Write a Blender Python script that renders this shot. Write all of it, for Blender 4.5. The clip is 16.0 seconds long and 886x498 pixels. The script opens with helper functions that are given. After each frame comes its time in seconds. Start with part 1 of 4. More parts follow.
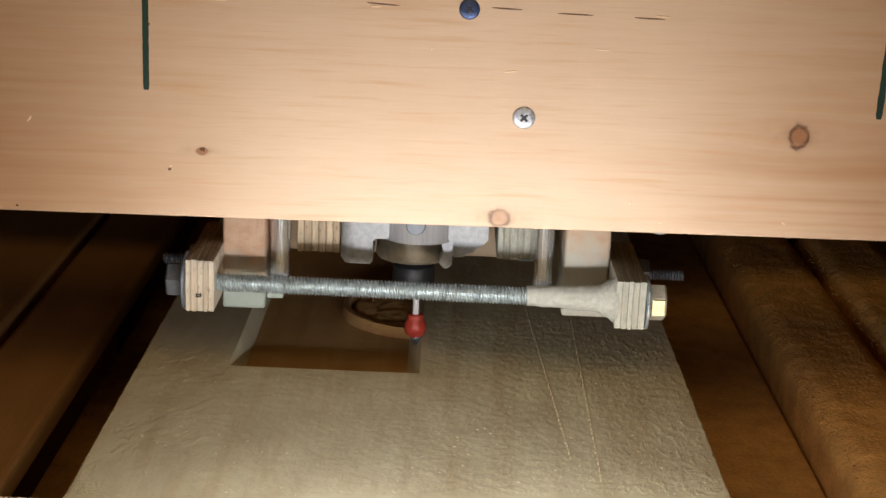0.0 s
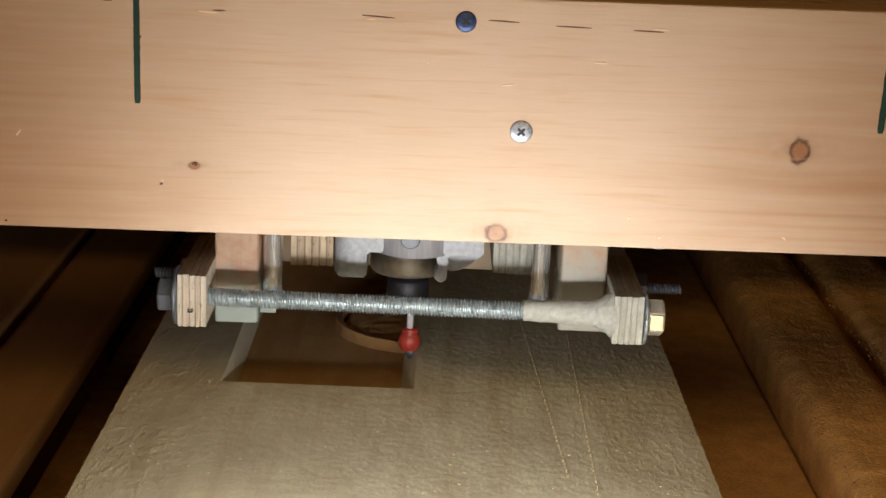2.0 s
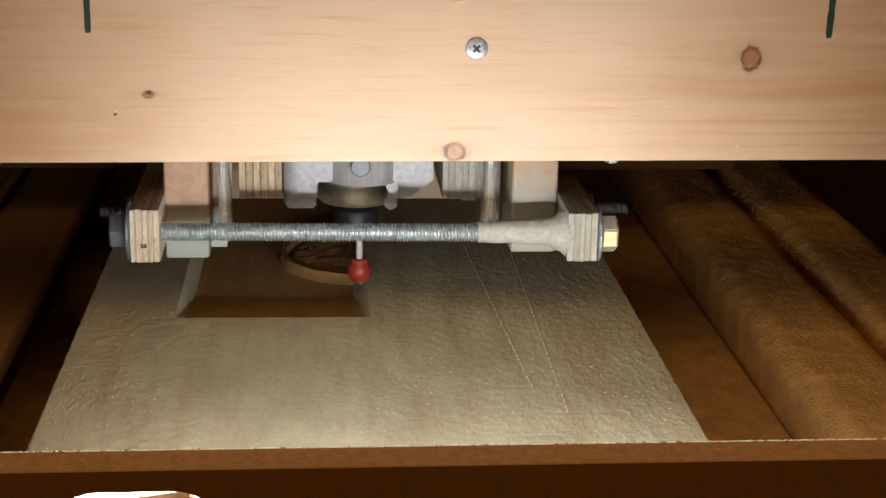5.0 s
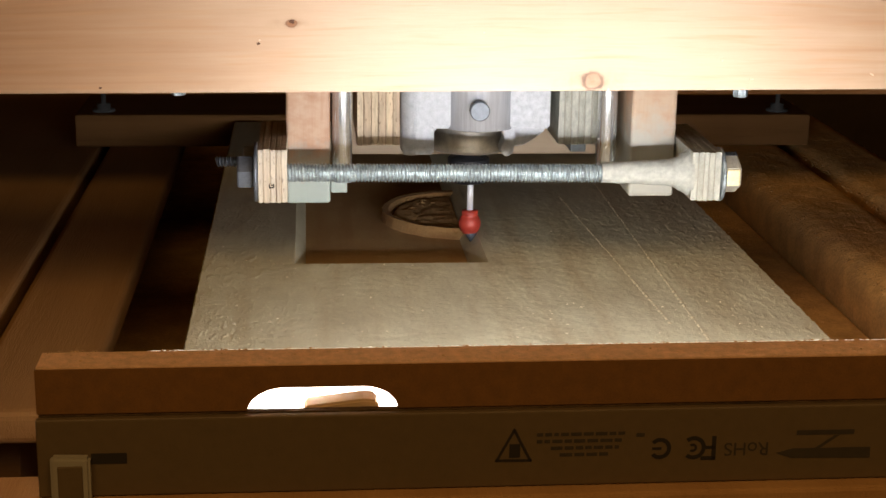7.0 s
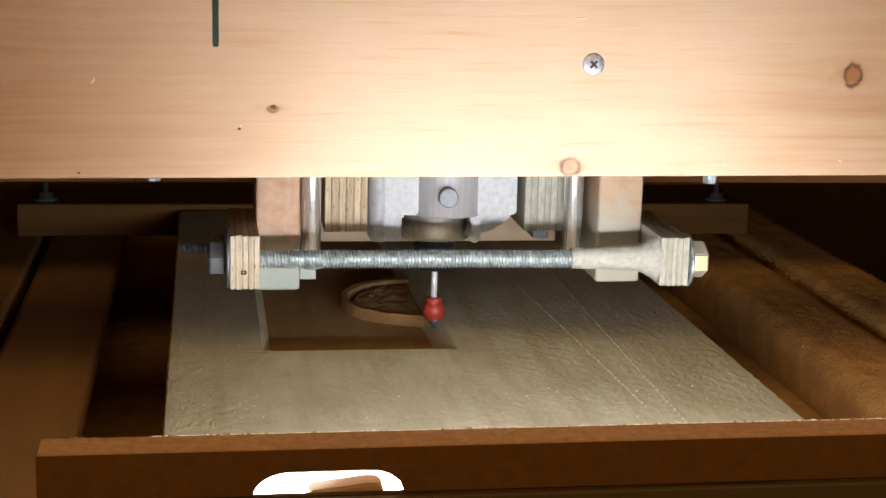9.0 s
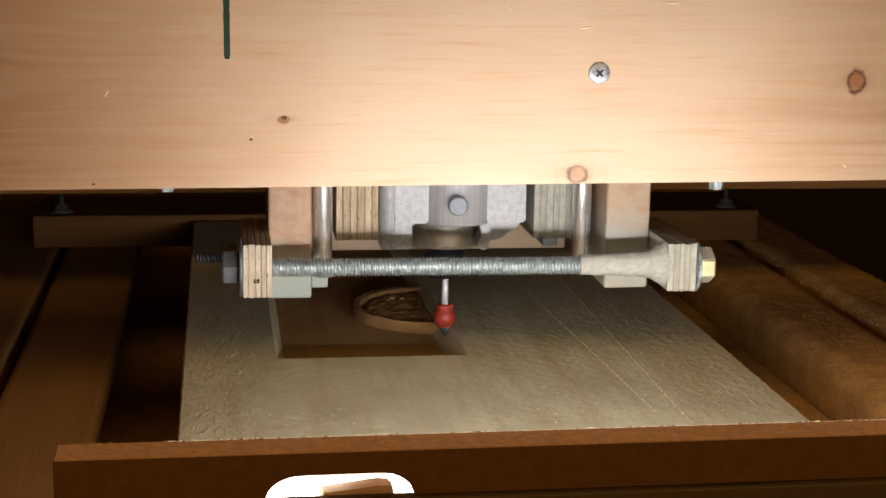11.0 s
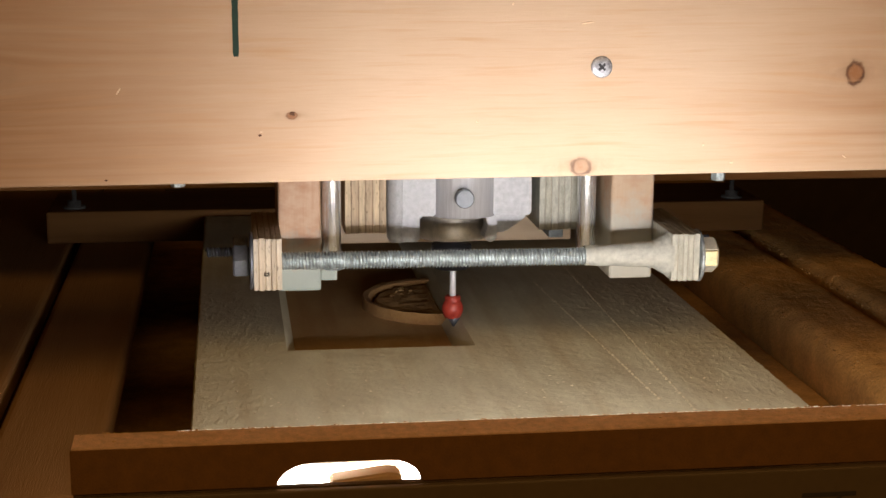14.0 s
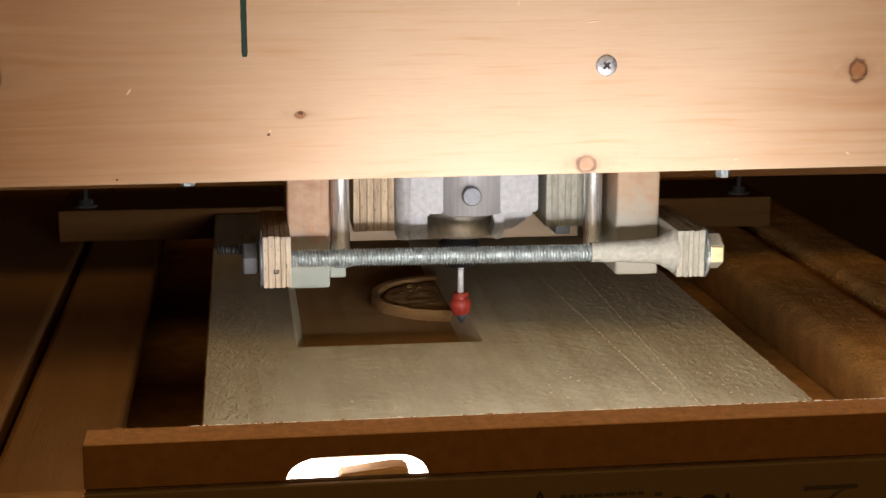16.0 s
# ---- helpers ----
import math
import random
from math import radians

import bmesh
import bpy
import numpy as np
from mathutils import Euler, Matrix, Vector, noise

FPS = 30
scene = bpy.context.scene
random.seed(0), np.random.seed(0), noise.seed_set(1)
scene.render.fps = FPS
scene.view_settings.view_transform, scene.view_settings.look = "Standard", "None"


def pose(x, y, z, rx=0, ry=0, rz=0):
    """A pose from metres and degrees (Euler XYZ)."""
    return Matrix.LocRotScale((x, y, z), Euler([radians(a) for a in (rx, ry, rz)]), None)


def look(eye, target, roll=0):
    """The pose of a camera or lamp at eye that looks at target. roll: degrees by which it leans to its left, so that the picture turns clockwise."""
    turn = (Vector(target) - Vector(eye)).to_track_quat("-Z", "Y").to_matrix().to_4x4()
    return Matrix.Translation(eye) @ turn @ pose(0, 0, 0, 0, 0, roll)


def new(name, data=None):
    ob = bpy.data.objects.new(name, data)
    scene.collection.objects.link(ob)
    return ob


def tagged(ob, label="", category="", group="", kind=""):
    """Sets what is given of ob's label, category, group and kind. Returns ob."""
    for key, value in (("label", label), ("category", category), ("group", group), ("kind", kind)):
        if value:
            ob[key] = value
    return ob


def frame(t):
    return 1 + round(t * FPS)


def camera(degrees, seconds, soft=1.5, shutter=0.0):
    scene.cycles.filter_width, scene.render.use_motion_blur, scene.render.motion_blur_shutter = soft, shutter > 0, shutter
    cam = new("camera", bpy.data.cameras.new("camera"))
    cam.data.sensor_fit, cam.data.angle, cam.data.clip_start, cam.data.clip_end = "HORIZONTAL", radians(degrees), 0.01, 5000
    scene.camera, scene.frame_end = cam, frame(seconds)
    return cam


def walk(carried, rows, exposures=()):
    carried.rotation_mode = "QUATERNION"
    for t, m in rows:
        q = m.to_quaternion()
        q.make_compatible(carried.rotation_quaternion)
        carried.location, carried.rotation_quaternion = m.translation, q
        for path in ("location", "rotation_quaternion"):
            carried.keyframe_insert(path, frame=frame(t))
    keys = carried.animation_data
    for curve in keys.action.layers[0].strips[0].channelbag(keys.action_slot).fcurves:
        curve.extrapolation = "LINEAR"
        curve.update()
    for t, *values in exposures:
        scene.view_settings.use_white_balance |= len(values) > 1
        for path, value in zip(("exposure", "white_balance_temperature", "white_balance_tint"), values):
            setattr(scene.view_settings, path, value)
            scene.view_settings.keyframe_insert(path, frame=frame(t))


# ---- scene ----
cam = camera(31.0, 16.0, soft=1.5)
PATH = [
    (0.0, pose(-0.0113, -0.5822, 0.1618, 74.18, -2.33, 0.49)),
    (0.5, pose(-0.0123, -0.5803, 0.1615, 74.38, -2.31, 0.35)),
    (1.0, pose(-0.0130, -0.5775, 0.1619, 74.57, -2.33, 0.27)),
    (1.5, pose(-0.0136, -0.5752, 0.1623, 74.52, -2.27, 0.18)),
    (2.0, pose(-0.0140, -0.5726, 0.1639, 74.30, -2.42, 0.11)),
    (2.5, pose(-0.0142, -0.5698, 0.1632, 74.50, -2.43, 0.03)),
    (3.0, pose(-0.0139, -0.5681, 0.1647, 74.29, -2.33, 0.06)),
    (3.5, pose(-0.0155, -0.5668, 0.1685, 73.36, -2.11, -0.28)),
    (4.0, pose(-0.0209, -0.5697, 0.1663, 72.98, -2.14, -2.04)),
    (4.2, pose(-0.0227, -0.5699, 0.1648, 72.50, -2.14, -2.77)),
    (6.3, pose(-0.0769, -0.5895, 0.1131, 74.32, -0.63, -5.12)),
    (6.5, pose(-0.0815, -0.5884, 0.1104, 73.88, -0.84, -5.14)),
    (7.0, pose(-0.0951, -0.5859, 0.1068, 74.64, -0.84, -4.74)),
    (7.5, pose(-0.1074, -0.5845, 0.1052, 75.68, -0.83, -4.99)),
    (8.0, pose(-0.1158, -0.5826, 0.1025, 76.67, -1.08, -6.34)),
    (8.5, pose(-0.1227, -0.5838, 0.1025, 77.18, -1.40, -7.57)),
    (9.0, pose(-0.1257, -0.5835, 0.1028, 78.10, -1.49, -8.36)),
    (11.5, pose(-0.1247, -0.5946, 0.1037, 78.47, -0.88, -7.87)),
    (12.0, pose(-0.1248, -0.5963, 0.1041, 78.50, -0.86, -7.94)),
    (12.5, pose(-0.1244, -0.5980, 0.1051, 78.30, -0.79, -7.79)),
    (13.0, pose(-0.1243, -0.5995, 0.1051, 78.12, -0.62, -7.74)),
    (13.5, pose(-0.1240, -0.6019, 0.1057, 78.05, -0.56, -7.61)),
    (14.0, pose(-0.1244, -0.6033, 0.1056, 78.19, -0.40, -7.61)),
    (14.5, pose(-0.1243, -0.6048, 0.1064, 78.04, -0.26, -7.46)),
    (15.0, pose(-0.1238, -0.6063, 0.1069, 78.03, -0.14, -7.33)),
    (15.5, pose(-0.1245, -0.6076, 0.1066, 78.19, -0.11, -7.37)),
    (16.0, pose(-0.1237, -0.6102, 0.1071, 78.08, -0.11, -7.26)),
]
EXPOSURES = [(0.0, -0.27, 6330, 9), (3.5, -0.33, 6330, 9), (4.2, -0.4, 6330, 9), (6.5, 0.1, 6300, 10), (7.0, 0.2, 6150, 10), (8.0, 0.18, 6080, 10), (9.0, 0.12, 6130, 10), (11.5, -0.15, 6530, 12), (16.0, -0.10, 6550, 13)]
walk(cam, PATH, EXPOSURES)

# ---- world and lamps ----
world = bpy.data.worlds.new("dark_workshop")
scene.world = world
world.use_nodes = True
world.node_tree.nodes["Background"].inputs[0].default_value = (1.0, 0.60, 0.22, 1)
world.node_tree.nodes["Background"].inputs[1].default_value = 0.06


def area(name, m, sx, sy, watts, colour, spread=180):
    d = bpy.data.lights.new(name, "AREA")
    d.spread = radians(spread)
    d.shape, d.size, d.size_y, d.energy, d.color = "RECTANGLE", sx, sy, watts, colour
    ob = new(name, d)
    ob.matrix_world = m
    return ob


# the LED strip light lies behind the front bar and shines over the foam on to the gantry
area("strip_light_beam", look((0.000, -0.1410, -0.0480), (0.000, 0.0, -0.0020)), 0.200, 0.006, 0.30, (0.985, 0.950, 1.0), 146)
# added warm fill lamp, set in an opening made for it in the south wall
area("warm_fill_lamp", look((0.0, -1.39, 1.14), (0.0, 0.0, -0.05)), 1.55, 0.46, 8.6, (1.0, 0.59, 0.20))


# ---- materials ----
def material(name):
    m = bpy.data.materials.new(name)
    m.use_nodes = True
    return m, m.node_tree.nodes, m.node_tree.links, m.node_tree.nodes["Principled BSDF"]


def setin(node, key, v):
    if hasattr(v, "is_output"):
        node.id_data.links.new(v, node.inputs[key])
    else:
        node.inputs[key].default_value = v


def math_node(nt, op, a, b=0.0, c=0.0):
    n = nt.nodes.new("ShaderNodeMath")
    n.operation = op
    setin(n, 0, a), setin(n, 1, b), setin(n, 2, c)
    return n.outputs[0]


def ramp(nt, fac, stops):
    n = nt.nodes.new("ShaderNodeValToRGB")
    el = n.color_ramp.elements
    while len(el) < len(stops):
        el.new(0.5)
    for e, (p, c) in zip(el, stops):
        e.position, e.color = p, (*c, 1)
    setin(n, 0, fac)
    return n.outputs[0]


def noise_tex(nt, vec, scale, detail=4.0, rough=0.55):
    n = nt.nodes.new("ShaderNodeTexNoise")
    n.inputs["Scale"].default_value, n.inputs["Detail"].default_value, n.inputs["Roughness"].default_value = scale, detail, rough
    nt.links.new(vec, n.inputs["Vector"])
    return n.outputs["Fac"]


def coords(nt, scale=(1, 1, 1), loc=(0, 0, 0)):
    t = nt.nodes.new("ShaderNodeTexCoord")
    m = nt.nodes.new("ShaderNodeMapping")
    m.inputs["Scale"].default_value, m.inputs["Location"].default_value = scale, loc
    nt.links.new(t.outputs["Object"], m.inputs["Vector"])
    return m.outputs[0]


def mix(nt, fac, a, b, mode="MIX"):
    n = nt.nodes.new("ShaderNodeMix")
    n.data_type, n.blend_type = "RGBA", mode
    setin(n, 0, fac)
    for k, v in ((6, a), (7, b)):
        setin(n, k, v if hasattr(v, "is_output") else (*v, 1))
    return n.outputs[2]


def bump(nt, bsdf, height, strength, dist):
    n = nt.nodes.new("ShaderNodeBump")
    n.inputs["Strength"].default_value, n.inputs["Distance"].default_value = strength, dist
    nt.links.new(height, n.inputs["Height"])
    nt.links.new(n.outputs[0], bsdf.inputs["Normal"])


def plain(name, colour, rough=0.5, metal=0.0, vary=0.25, scale=60.0, relief=0.15, dist=0.0004, stretch=(1, 1, 1)):
    """A surface with grain at two scales round one colour."""
    m, nodes, links, b = material(name)
    nt = m.node_tree
    v = coords(nt, stretch)
    f = math_node(nt, "ADD", math_node(nt, "MULTIPLY", noise_tex(nt, v, scale), 0.6), math_node(nt, "MULTIPLY", noise_tex(nt, v, scale * 7, 3), 0.4))
    lo, hi = [c * (1 - vary) for c in colour], [min(1, c * (1 + vary)) for c in colour]
    links.new(ramp(nt, f, [(0.3, lo), (0.7, hi)]), b.inputs["Base Color"])
    b.inputs["Metallic"].default_value = metal
    b.inputs["Specular IOR Level"].default_value = 0.5 if rough < 0.9 else 0.15
    links.new(math_node(nt, "MULTIPLY_ADD", f, 0.3, rough - 0.15), b.inputs["Roughness"])
    bump(nt, b, f, relief, dist)
    return m


def wood(name, light, dark, along="x", rings=260.0, knots=(), rough=0.55, relief=0.2, band=0.10, lines=0.0, grain_and_falloff=(), mottle=None, stain_at=None, stain_colour=(0.5, 0.6, 0.5)):
    """Sawn softwood: long grain lines along one axis, bent round the knots (x, z, half width, half height)."""
    m, nodes, links, b = material(name)
    nt = m.node_tree
    t = nt.nodes.new("ShaderNodeTexCoord").outputs["Object"]
    sep = nt.nodes.new("ShaderNodeSeparateXYZ")
    links.new(t, sep.inputs[0])
    u, w = (sep.outputs[0], sep.outputs[2]) if along == "x" else ((sep.outputs[1], sep.outputs[0]) if along == "y" else (sep.outputs[2], sep.outputs[0]))
    other = sep.outputs[1] if along != "y" else sep.outputs[2]
    core = None
    halo = None
    rim_ = None
    for kx, kz, ka, kb, kc, kr in knots:
        dx = math_node(nt, "DIVIDE", math_node(nt, "SUBTRACT", u, kx), ka)
        dz = math_node(nt, "DIVIDE", math_node(nt, "SUBTRACT", w, kz), kb)
        d = math_node(nt, "SQRT", math_node(nt, "ADD", math_node(nt, "MULTIPLY", dx, dx), math_node(nt, "MULTIPLY", dz, dz)))
        sx = math_node(nt, "DIVIDE", dx, 3.2)
        near = math_node(nt, "DIVIDE", 1.0, math_node(nt, "ADD", 1.0, math_node(nt, "ADD", math_node(nt, "MULTIPLY", sx, sx), math_node(nt, "MULTIPLY", dz, dz))))
        w = math_node(nt, "SUBTRACT", w, math_node(nt, "MULTIPLY", math_node(nt, "MULTIPLY", near, dz), kb * 1.1))
        dn = math_node(nt, "ADD", d, math_node(nt, "MULTIPLY_ADD", noise_tex(nt, t, 260, 4), 0.7, -0.35))
        inside = nt.nodes.new("ShaderNodeMapRange")
        setin(inside, 0, dn)
        inside.inputs[1].default_value, inside.inputs[2].default_value = 1.12, 0.90
        off_rim = math_node(nt, "DIVIDE", math_node(nt, "SUBTRACT", dn, 0.93), 0.17)
        bark = math_node(nt, "DIVIDE", 1.0, math_node(nt, "ADD", 1.0, math_node(nt, "POWER", math_node(nt, "ABSOLUTE", off_rim), 3.0)))
        upper = math_node(nt, "MULTIPLY_ADD", noise_tex(nt, t, 120, 2), 1.6, -0.1)
        bark = math_node(nt, "MULTIPLY", math_node(nt, "MULTIPLY", bark, kr), math_node(nt, "MINIMUM", math_node(nt, "MAXIMUM", upper, 0.25), 1.0))
        heart = math_node(nt, "DIVIDE", 0.5, math_node(nt, "ADD", 1.0, math_node(nt, "POWER", math_node(nt, "MULTIPLY", dn, 4.0), 2.0)))
        body = math_node(nt, "MULTIPLY", math_node(nt, "MULTIPLY", inside.outputs[0], kc), math_node(nt, "MULTIPLY_ADD", noise_tex(nt, t, 1100, 3), 0.9, 0.45))
        ring = math_node(nt, "MINIMUM", math_node(nt, "ADD", body, math_node(nt, "MULTIPLY", heart, kc)), 1.0)
        core = ring if core is None else math_node(nt, "MAXIMUM", core, ring)
        rim_ = bark if rim_ is None else math_node(nt, "MAXIMUM", rim_, bark)
        h = math_node(nt, "MULTIPLY", math_node(nt, "POWER", near, 1.6), math_node(nt, "MULTIPLY_ADD", noise_tex(nt, t, 210, 4), 2.2, -0.55))
        halo = h if halo is None else math_node(nt, "MAXIMUM", halo, h)
    comb = nt.nodes.new("ShaderNodeCombineXYZ")
    setin(comb, 0, math_node(nt, "MULTIPLY", u, 0.05)), setin(comb, 1, math_node(nt, "MULTIPLY", other, 0.4)), setin(comb, 2, w)
    v = comb.outputs[0]
    wander = noise_tex(nt, v, 34, 3)
    broad = math_node(nt, "SINE", math_node(nt, "MULTIPLY", math_node(nt, "ADD", w, math_node(nt, "MULTIPLY", wander, 0.03)), rings))
    growth = math_node(nt, "SINE", math_node(nt, "MULTIPLY", math_node(nt, "ADD", w, math_node(nt, "MULTIPLY", wander, 0.012)), 3300.0))
    patch = noise_tex(nt, coords(nt, (1, 1, 2.2)), 11, 2)
    growth = math_node(nt, "MULTIPLY", growth, math_node(nt, "MULTIPLY", math_node(nt, "MAXIMUM", math_node(nt, "SUBTRACT", patch, 0.36), 0.0), 3.0 * lines))
    fine = noise_tex(nt, v, 1400, 4, 0.7)
    mid = noise_tex(nt, v, 260, 3)
    f = math_node(nt, "ADD", math_node(nt, "MULTIPLY_ADD", broad, band, 0.15), math_node(nt, "ADD", math_node(nt, "MULTIPLY", fine, 0.40), math_node(nt, "MULTIPLY", mid, 0.30)))
    f = math_node(nt, "ADD", f, growth)
    col = ramp(nt, f, [(0.34, light), (0.60, [a * 0.7 + c * 0.3 for a, c in zip(light, dark)]), (0.86, dark)])
    # reddish grain streaks, and broad bands that paint falling light
    for x0, x1, z0, wide, strength in grain_and_falloff:
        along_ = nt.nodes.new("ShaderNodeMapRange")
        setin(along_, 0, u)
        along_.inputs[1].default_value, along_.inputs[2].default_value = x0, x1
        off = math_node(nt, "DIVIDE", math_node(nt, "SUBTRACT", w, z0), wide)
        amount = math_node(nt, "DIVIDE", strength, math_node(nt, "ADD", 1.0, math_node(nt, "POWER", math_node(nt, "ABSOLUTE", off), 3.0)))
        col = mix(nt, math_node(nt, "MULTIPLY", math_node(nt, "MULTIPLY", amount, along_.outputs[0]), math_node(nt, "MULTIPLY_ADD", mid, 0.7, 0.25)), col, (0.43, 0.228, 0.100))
    if core is not None:
        col = mix(nt, halo, col, [c * 0.8 for c in dark])
        col = mix(nt, core, col, (0.33, 0.145, 0.055))
        col = mix(nt, rim_, col, (0.065, 0.022, 0.008))
    stain = noise_tex(nt, coords(nt, (1, 1, 1)), 18, 3)
    col = mix(nt, math_node(nt, "MULTIPLY", stain, 0.35), col, [c * 0.9 for c in light], "MULTIPLY")
    if lines:
        # short reddish flecks along the grain
        fleck = nt.nodes.new("ShaderNodeMapRange")
        setin(fleck, 0, noise_tex(nt, v, 480, 2, 0.5))
        fleck.inputs[1].default_value, fleck.inputs[2].default_value = 0.53, 0.72
        patchy = noise_tex(nt, coords(nt, (0.6, 1, 1)), 70, 3)
        col = mix(nt, math_node(nt, "MULTIPLY", math_node(nt, "MULTIPLY", fleck.outputs[0], patchy), 0.9), col, [c * k for c, k in zip(dark, (1.02, 0.92, 0.80))])
    if mottle is not None:
        blot = nt.nodes.new("ShaderNodeMapRange")
        setin(blot, 0, noise_tex(nt, coords(nt, (1, 1, 1.6)), mottle[0], 4, 0.6))
        blot.inputs[1].default_value, blot.inputs[2].default_value = 0.42, 0.66
        col = mix(nt, math_node(nt, "MULTIPLY", blot.outputs[0], mottle[1]), col, mottle[2])
    if stain_at is not None:
        edge = math_node(nt, "ADD", math_node(nt, "SUBTRACT", stain_at, sep.outputs[2]), math_node(nt, "MULTIPLY_ADD", noise_tex(nt, t, 160), 0.034, -0.017))
        amount = nt.nodes.new("ShaderNodeMapRange")
        setin(amount, 0, edge)
        amount.inputs[1].default_value, amount.inputs[2].default_value = -0.006, 0.010
        col = mix(nt, math_node(nt, "MULTIPLY", amount.outputs[0], 0.8), col, stain_colour)
    links.new(col, b.inputs["Base Color"])
    b.inputs["Roughness"].default_value = rough
    b.inputs["Specular IOR Level"].default_value = 0.5 if rough < 0.8 else 0.12
    bump(nt, b, math_node(nt, "ADD", fine, math_node(nt, "MULTIPLY", mid, 0.5)), relief, 0.0003)
    return m


def ply(name, colour):
    """Ply edge: upright grain with short dark pores."""
    m, nodes, links, b = material(name)
    nt = m.node_tree
    f = noise_tex(nt, coords(nt, (5, 5, 0.6)), 120, 4)
    col = ramp(nt, f, [(0.3, [c * 0.72 for c in colour]), (0.7, [min(1, c * 1.2) for c in colour])])
    info = nt.nodes.new("ShaderNodeObjectInfo")
    col = mix(nt, math_node(nt, "MULTIPLY", info.outputs["Random"], 0.35), col, [c * 0.55 for c in colour])
    pore = nt.nodes.new("ShaderNodeMapRange")
    setin(pore, 0, noise_tex(nt, coords(nt, (1.3, 1.3, 0.5)), 700, 2))
    pore.inputs[1].default_value, pore.inputs[2].default_value = 0.60, 0.68
    col = mix(nt, math_node(nt, "MULTIPLY", pore.outputs[0], 0.45), col, (0.10, 0.055, 0.025))
    links.new(col, b.inputs["Base Color"])
    b.inputs["Roughness"].default_value = 0.75
    bump(nt, b, math_node(nt, "SUBTRACT", f, pore.outputs[0]), 0.5, 0.0004)
    return m


# the two 0.06-wide bands paint light falling off towards the board's ends
PINE = wood("planed_pine", (0.68, 0.530, 0.378), (0.51, 0.330, 0.190), relief=0.35, rings=520, band=0.012, lines=0.025, grain_and_falloff=[(0.04, 0.16, 0.0345, 0.004, 1.15), (-0.08, -0.24, 0.0165, 0.012, 1.1), (-0.075, -0.185, 0.05, 0.06, 1.15), (0.065, 0.185, 0.05, 0.06, 1.15)] + [(-0.095 - 0.025 * (k % 3), -0.21, 0.0110 + 0.0033 * k + 0.0011 * (k % 2), 0.0004 + 0.0003 * (k % 3), 0.75) for k in range(7)] + [(0.05 + 0.02 * (k % 2), 0.17, 0.0125 + 0.0047 * k, 0.0006, 0.9) for k in range(3)], knots=[(0.1208, 0.0452, 0.0036, 0.0044, 0.95, 1.15), (-0.1006, 0.0317, 0.0021, 0.0015, 0.9, 0.3), (0.0112, 0.0102, 0.0040, 0.0034, 0.42, 0.9), (-0.2160, 0.0478, 0.0045, 0.006, 0.8, 0.9)])
POST_TEAL = wood("stained_pine_post", (0.63, 0.445, 0.30), (0.43, 0.225, 0.115), along="z", rings=260, lines=0.03, band=0.03, mottle=(85, 0.65, (0.42, 0.20, 0.09)), stain_at=-0.036, stain_colour=(0.33, 0.445, 0.405))
POST_DUST = wood("dusty_pine_post", (0.58, 0.435, 0.29), (0.40, 0.23, 0.115), along="z", rings=300, band=0.04, mottle=(80, 0.5, (0.42, 0.20, 0.10)), stain_at=-0.020, stain_colour=(0.45, 0.465, 0.39))
PLANK = wood("dusty_plank", (0.55, 0.31, 0.12), (0.33, 0.16, 0.055), along="y", rings=160, rough=0.85, relief=0.9)
DUSTY = plain("dusty_timber", (0.54, 0.31, 0.105), 0.95, 0, 0.28, 75, 1.0, 0.0016)
# real sawdust crust, its colour also brightened for light on the right
LIT_SAWDUST = plain("lit_sawdust_crust", (0.66, 0.375, 0.120), 0.95, 0, 0.28, 75, 1.0, 0.0016)
# left planks' brown, darkened for the weaker light there
BARE_SHADED = wood("bare_shaded_plank", (0.39, 0.222, 0.083), (0.27, 0.146, 0.053), along="y", rings=150, rough=0.9, relief=0.7)
# timber under and behind other parts, its shade put into the colour
SHADED_TIMBER = wood("shaded_timber", (0.135, 0.066, 0.022), (0.085, 0.037, 0.012), along="x", rings=260, rough=0.85, relief=0.5)
# bar's brown, darkened for its shaded front face
MDF = plain("brown_fibreboard", (0.20, 0.088, 0.018), 0.85, 0, 0.22, 220, 0.7)
PLY_LIGHT = ply("ply_light", (0.68, 0.555, 0.37))
DUST = plain("pale_dust", (0.50, 0.51, 0.445), 0.95, 0, 0.25, 420, 0.9, 0.0008)
SCREW = plain("dirty_screw_steel", (0.46, 0.48, 0.51), 0.42, 0.55, 0.7, 500, 0.4)
ZINC = plain("zinc_steel", (0.40, 0.46, 0.47), 0.38, 0.55, 0.7, 300, 0.5, 0.0004)
DARK_STEEL = plain("dark_steel", (0.20, 0.225, 0.26), 0.5, 0.7, 0.3, 200, 0.2)
CHROME = plain("bright_steel_rod", (0.84, 0.86, 0.88), 0.25, 0.85, 0.12, 160, 0.10, 0.0001, stretch=(6, 6, 0.2))
MACHINED = plain("machined_aluminium", (0.58, 0.60, 0.63), 0.36, 0.5, 0.22, 150, 0.2, stretch=(5, 5, 0.15))
CAST = plain("cast_aluminium", (0.43, 0.445, 0.45), 0.45, 0.15, 0.30, 420, 0.7, 0.0004)
BARREL = plain("turned_aluminium", (0.48, 0.45, 0.38), 0.38, 0.65, 0.3, 300, 0.2)
BRASS = plain("brass", (0.82, 0.70, 0.40), 0.35, 0.7, 0.3, 200, 0.1)
BLACK = plain("black_metal", (0.02, 0.02, 0.022), 0.5, 0.3, 0.3, 200, 0.2)
RED = plain("red_plastic", (0.40, 0.045, 0.026), 0.45, 0, 0.25, 300, 0.2)
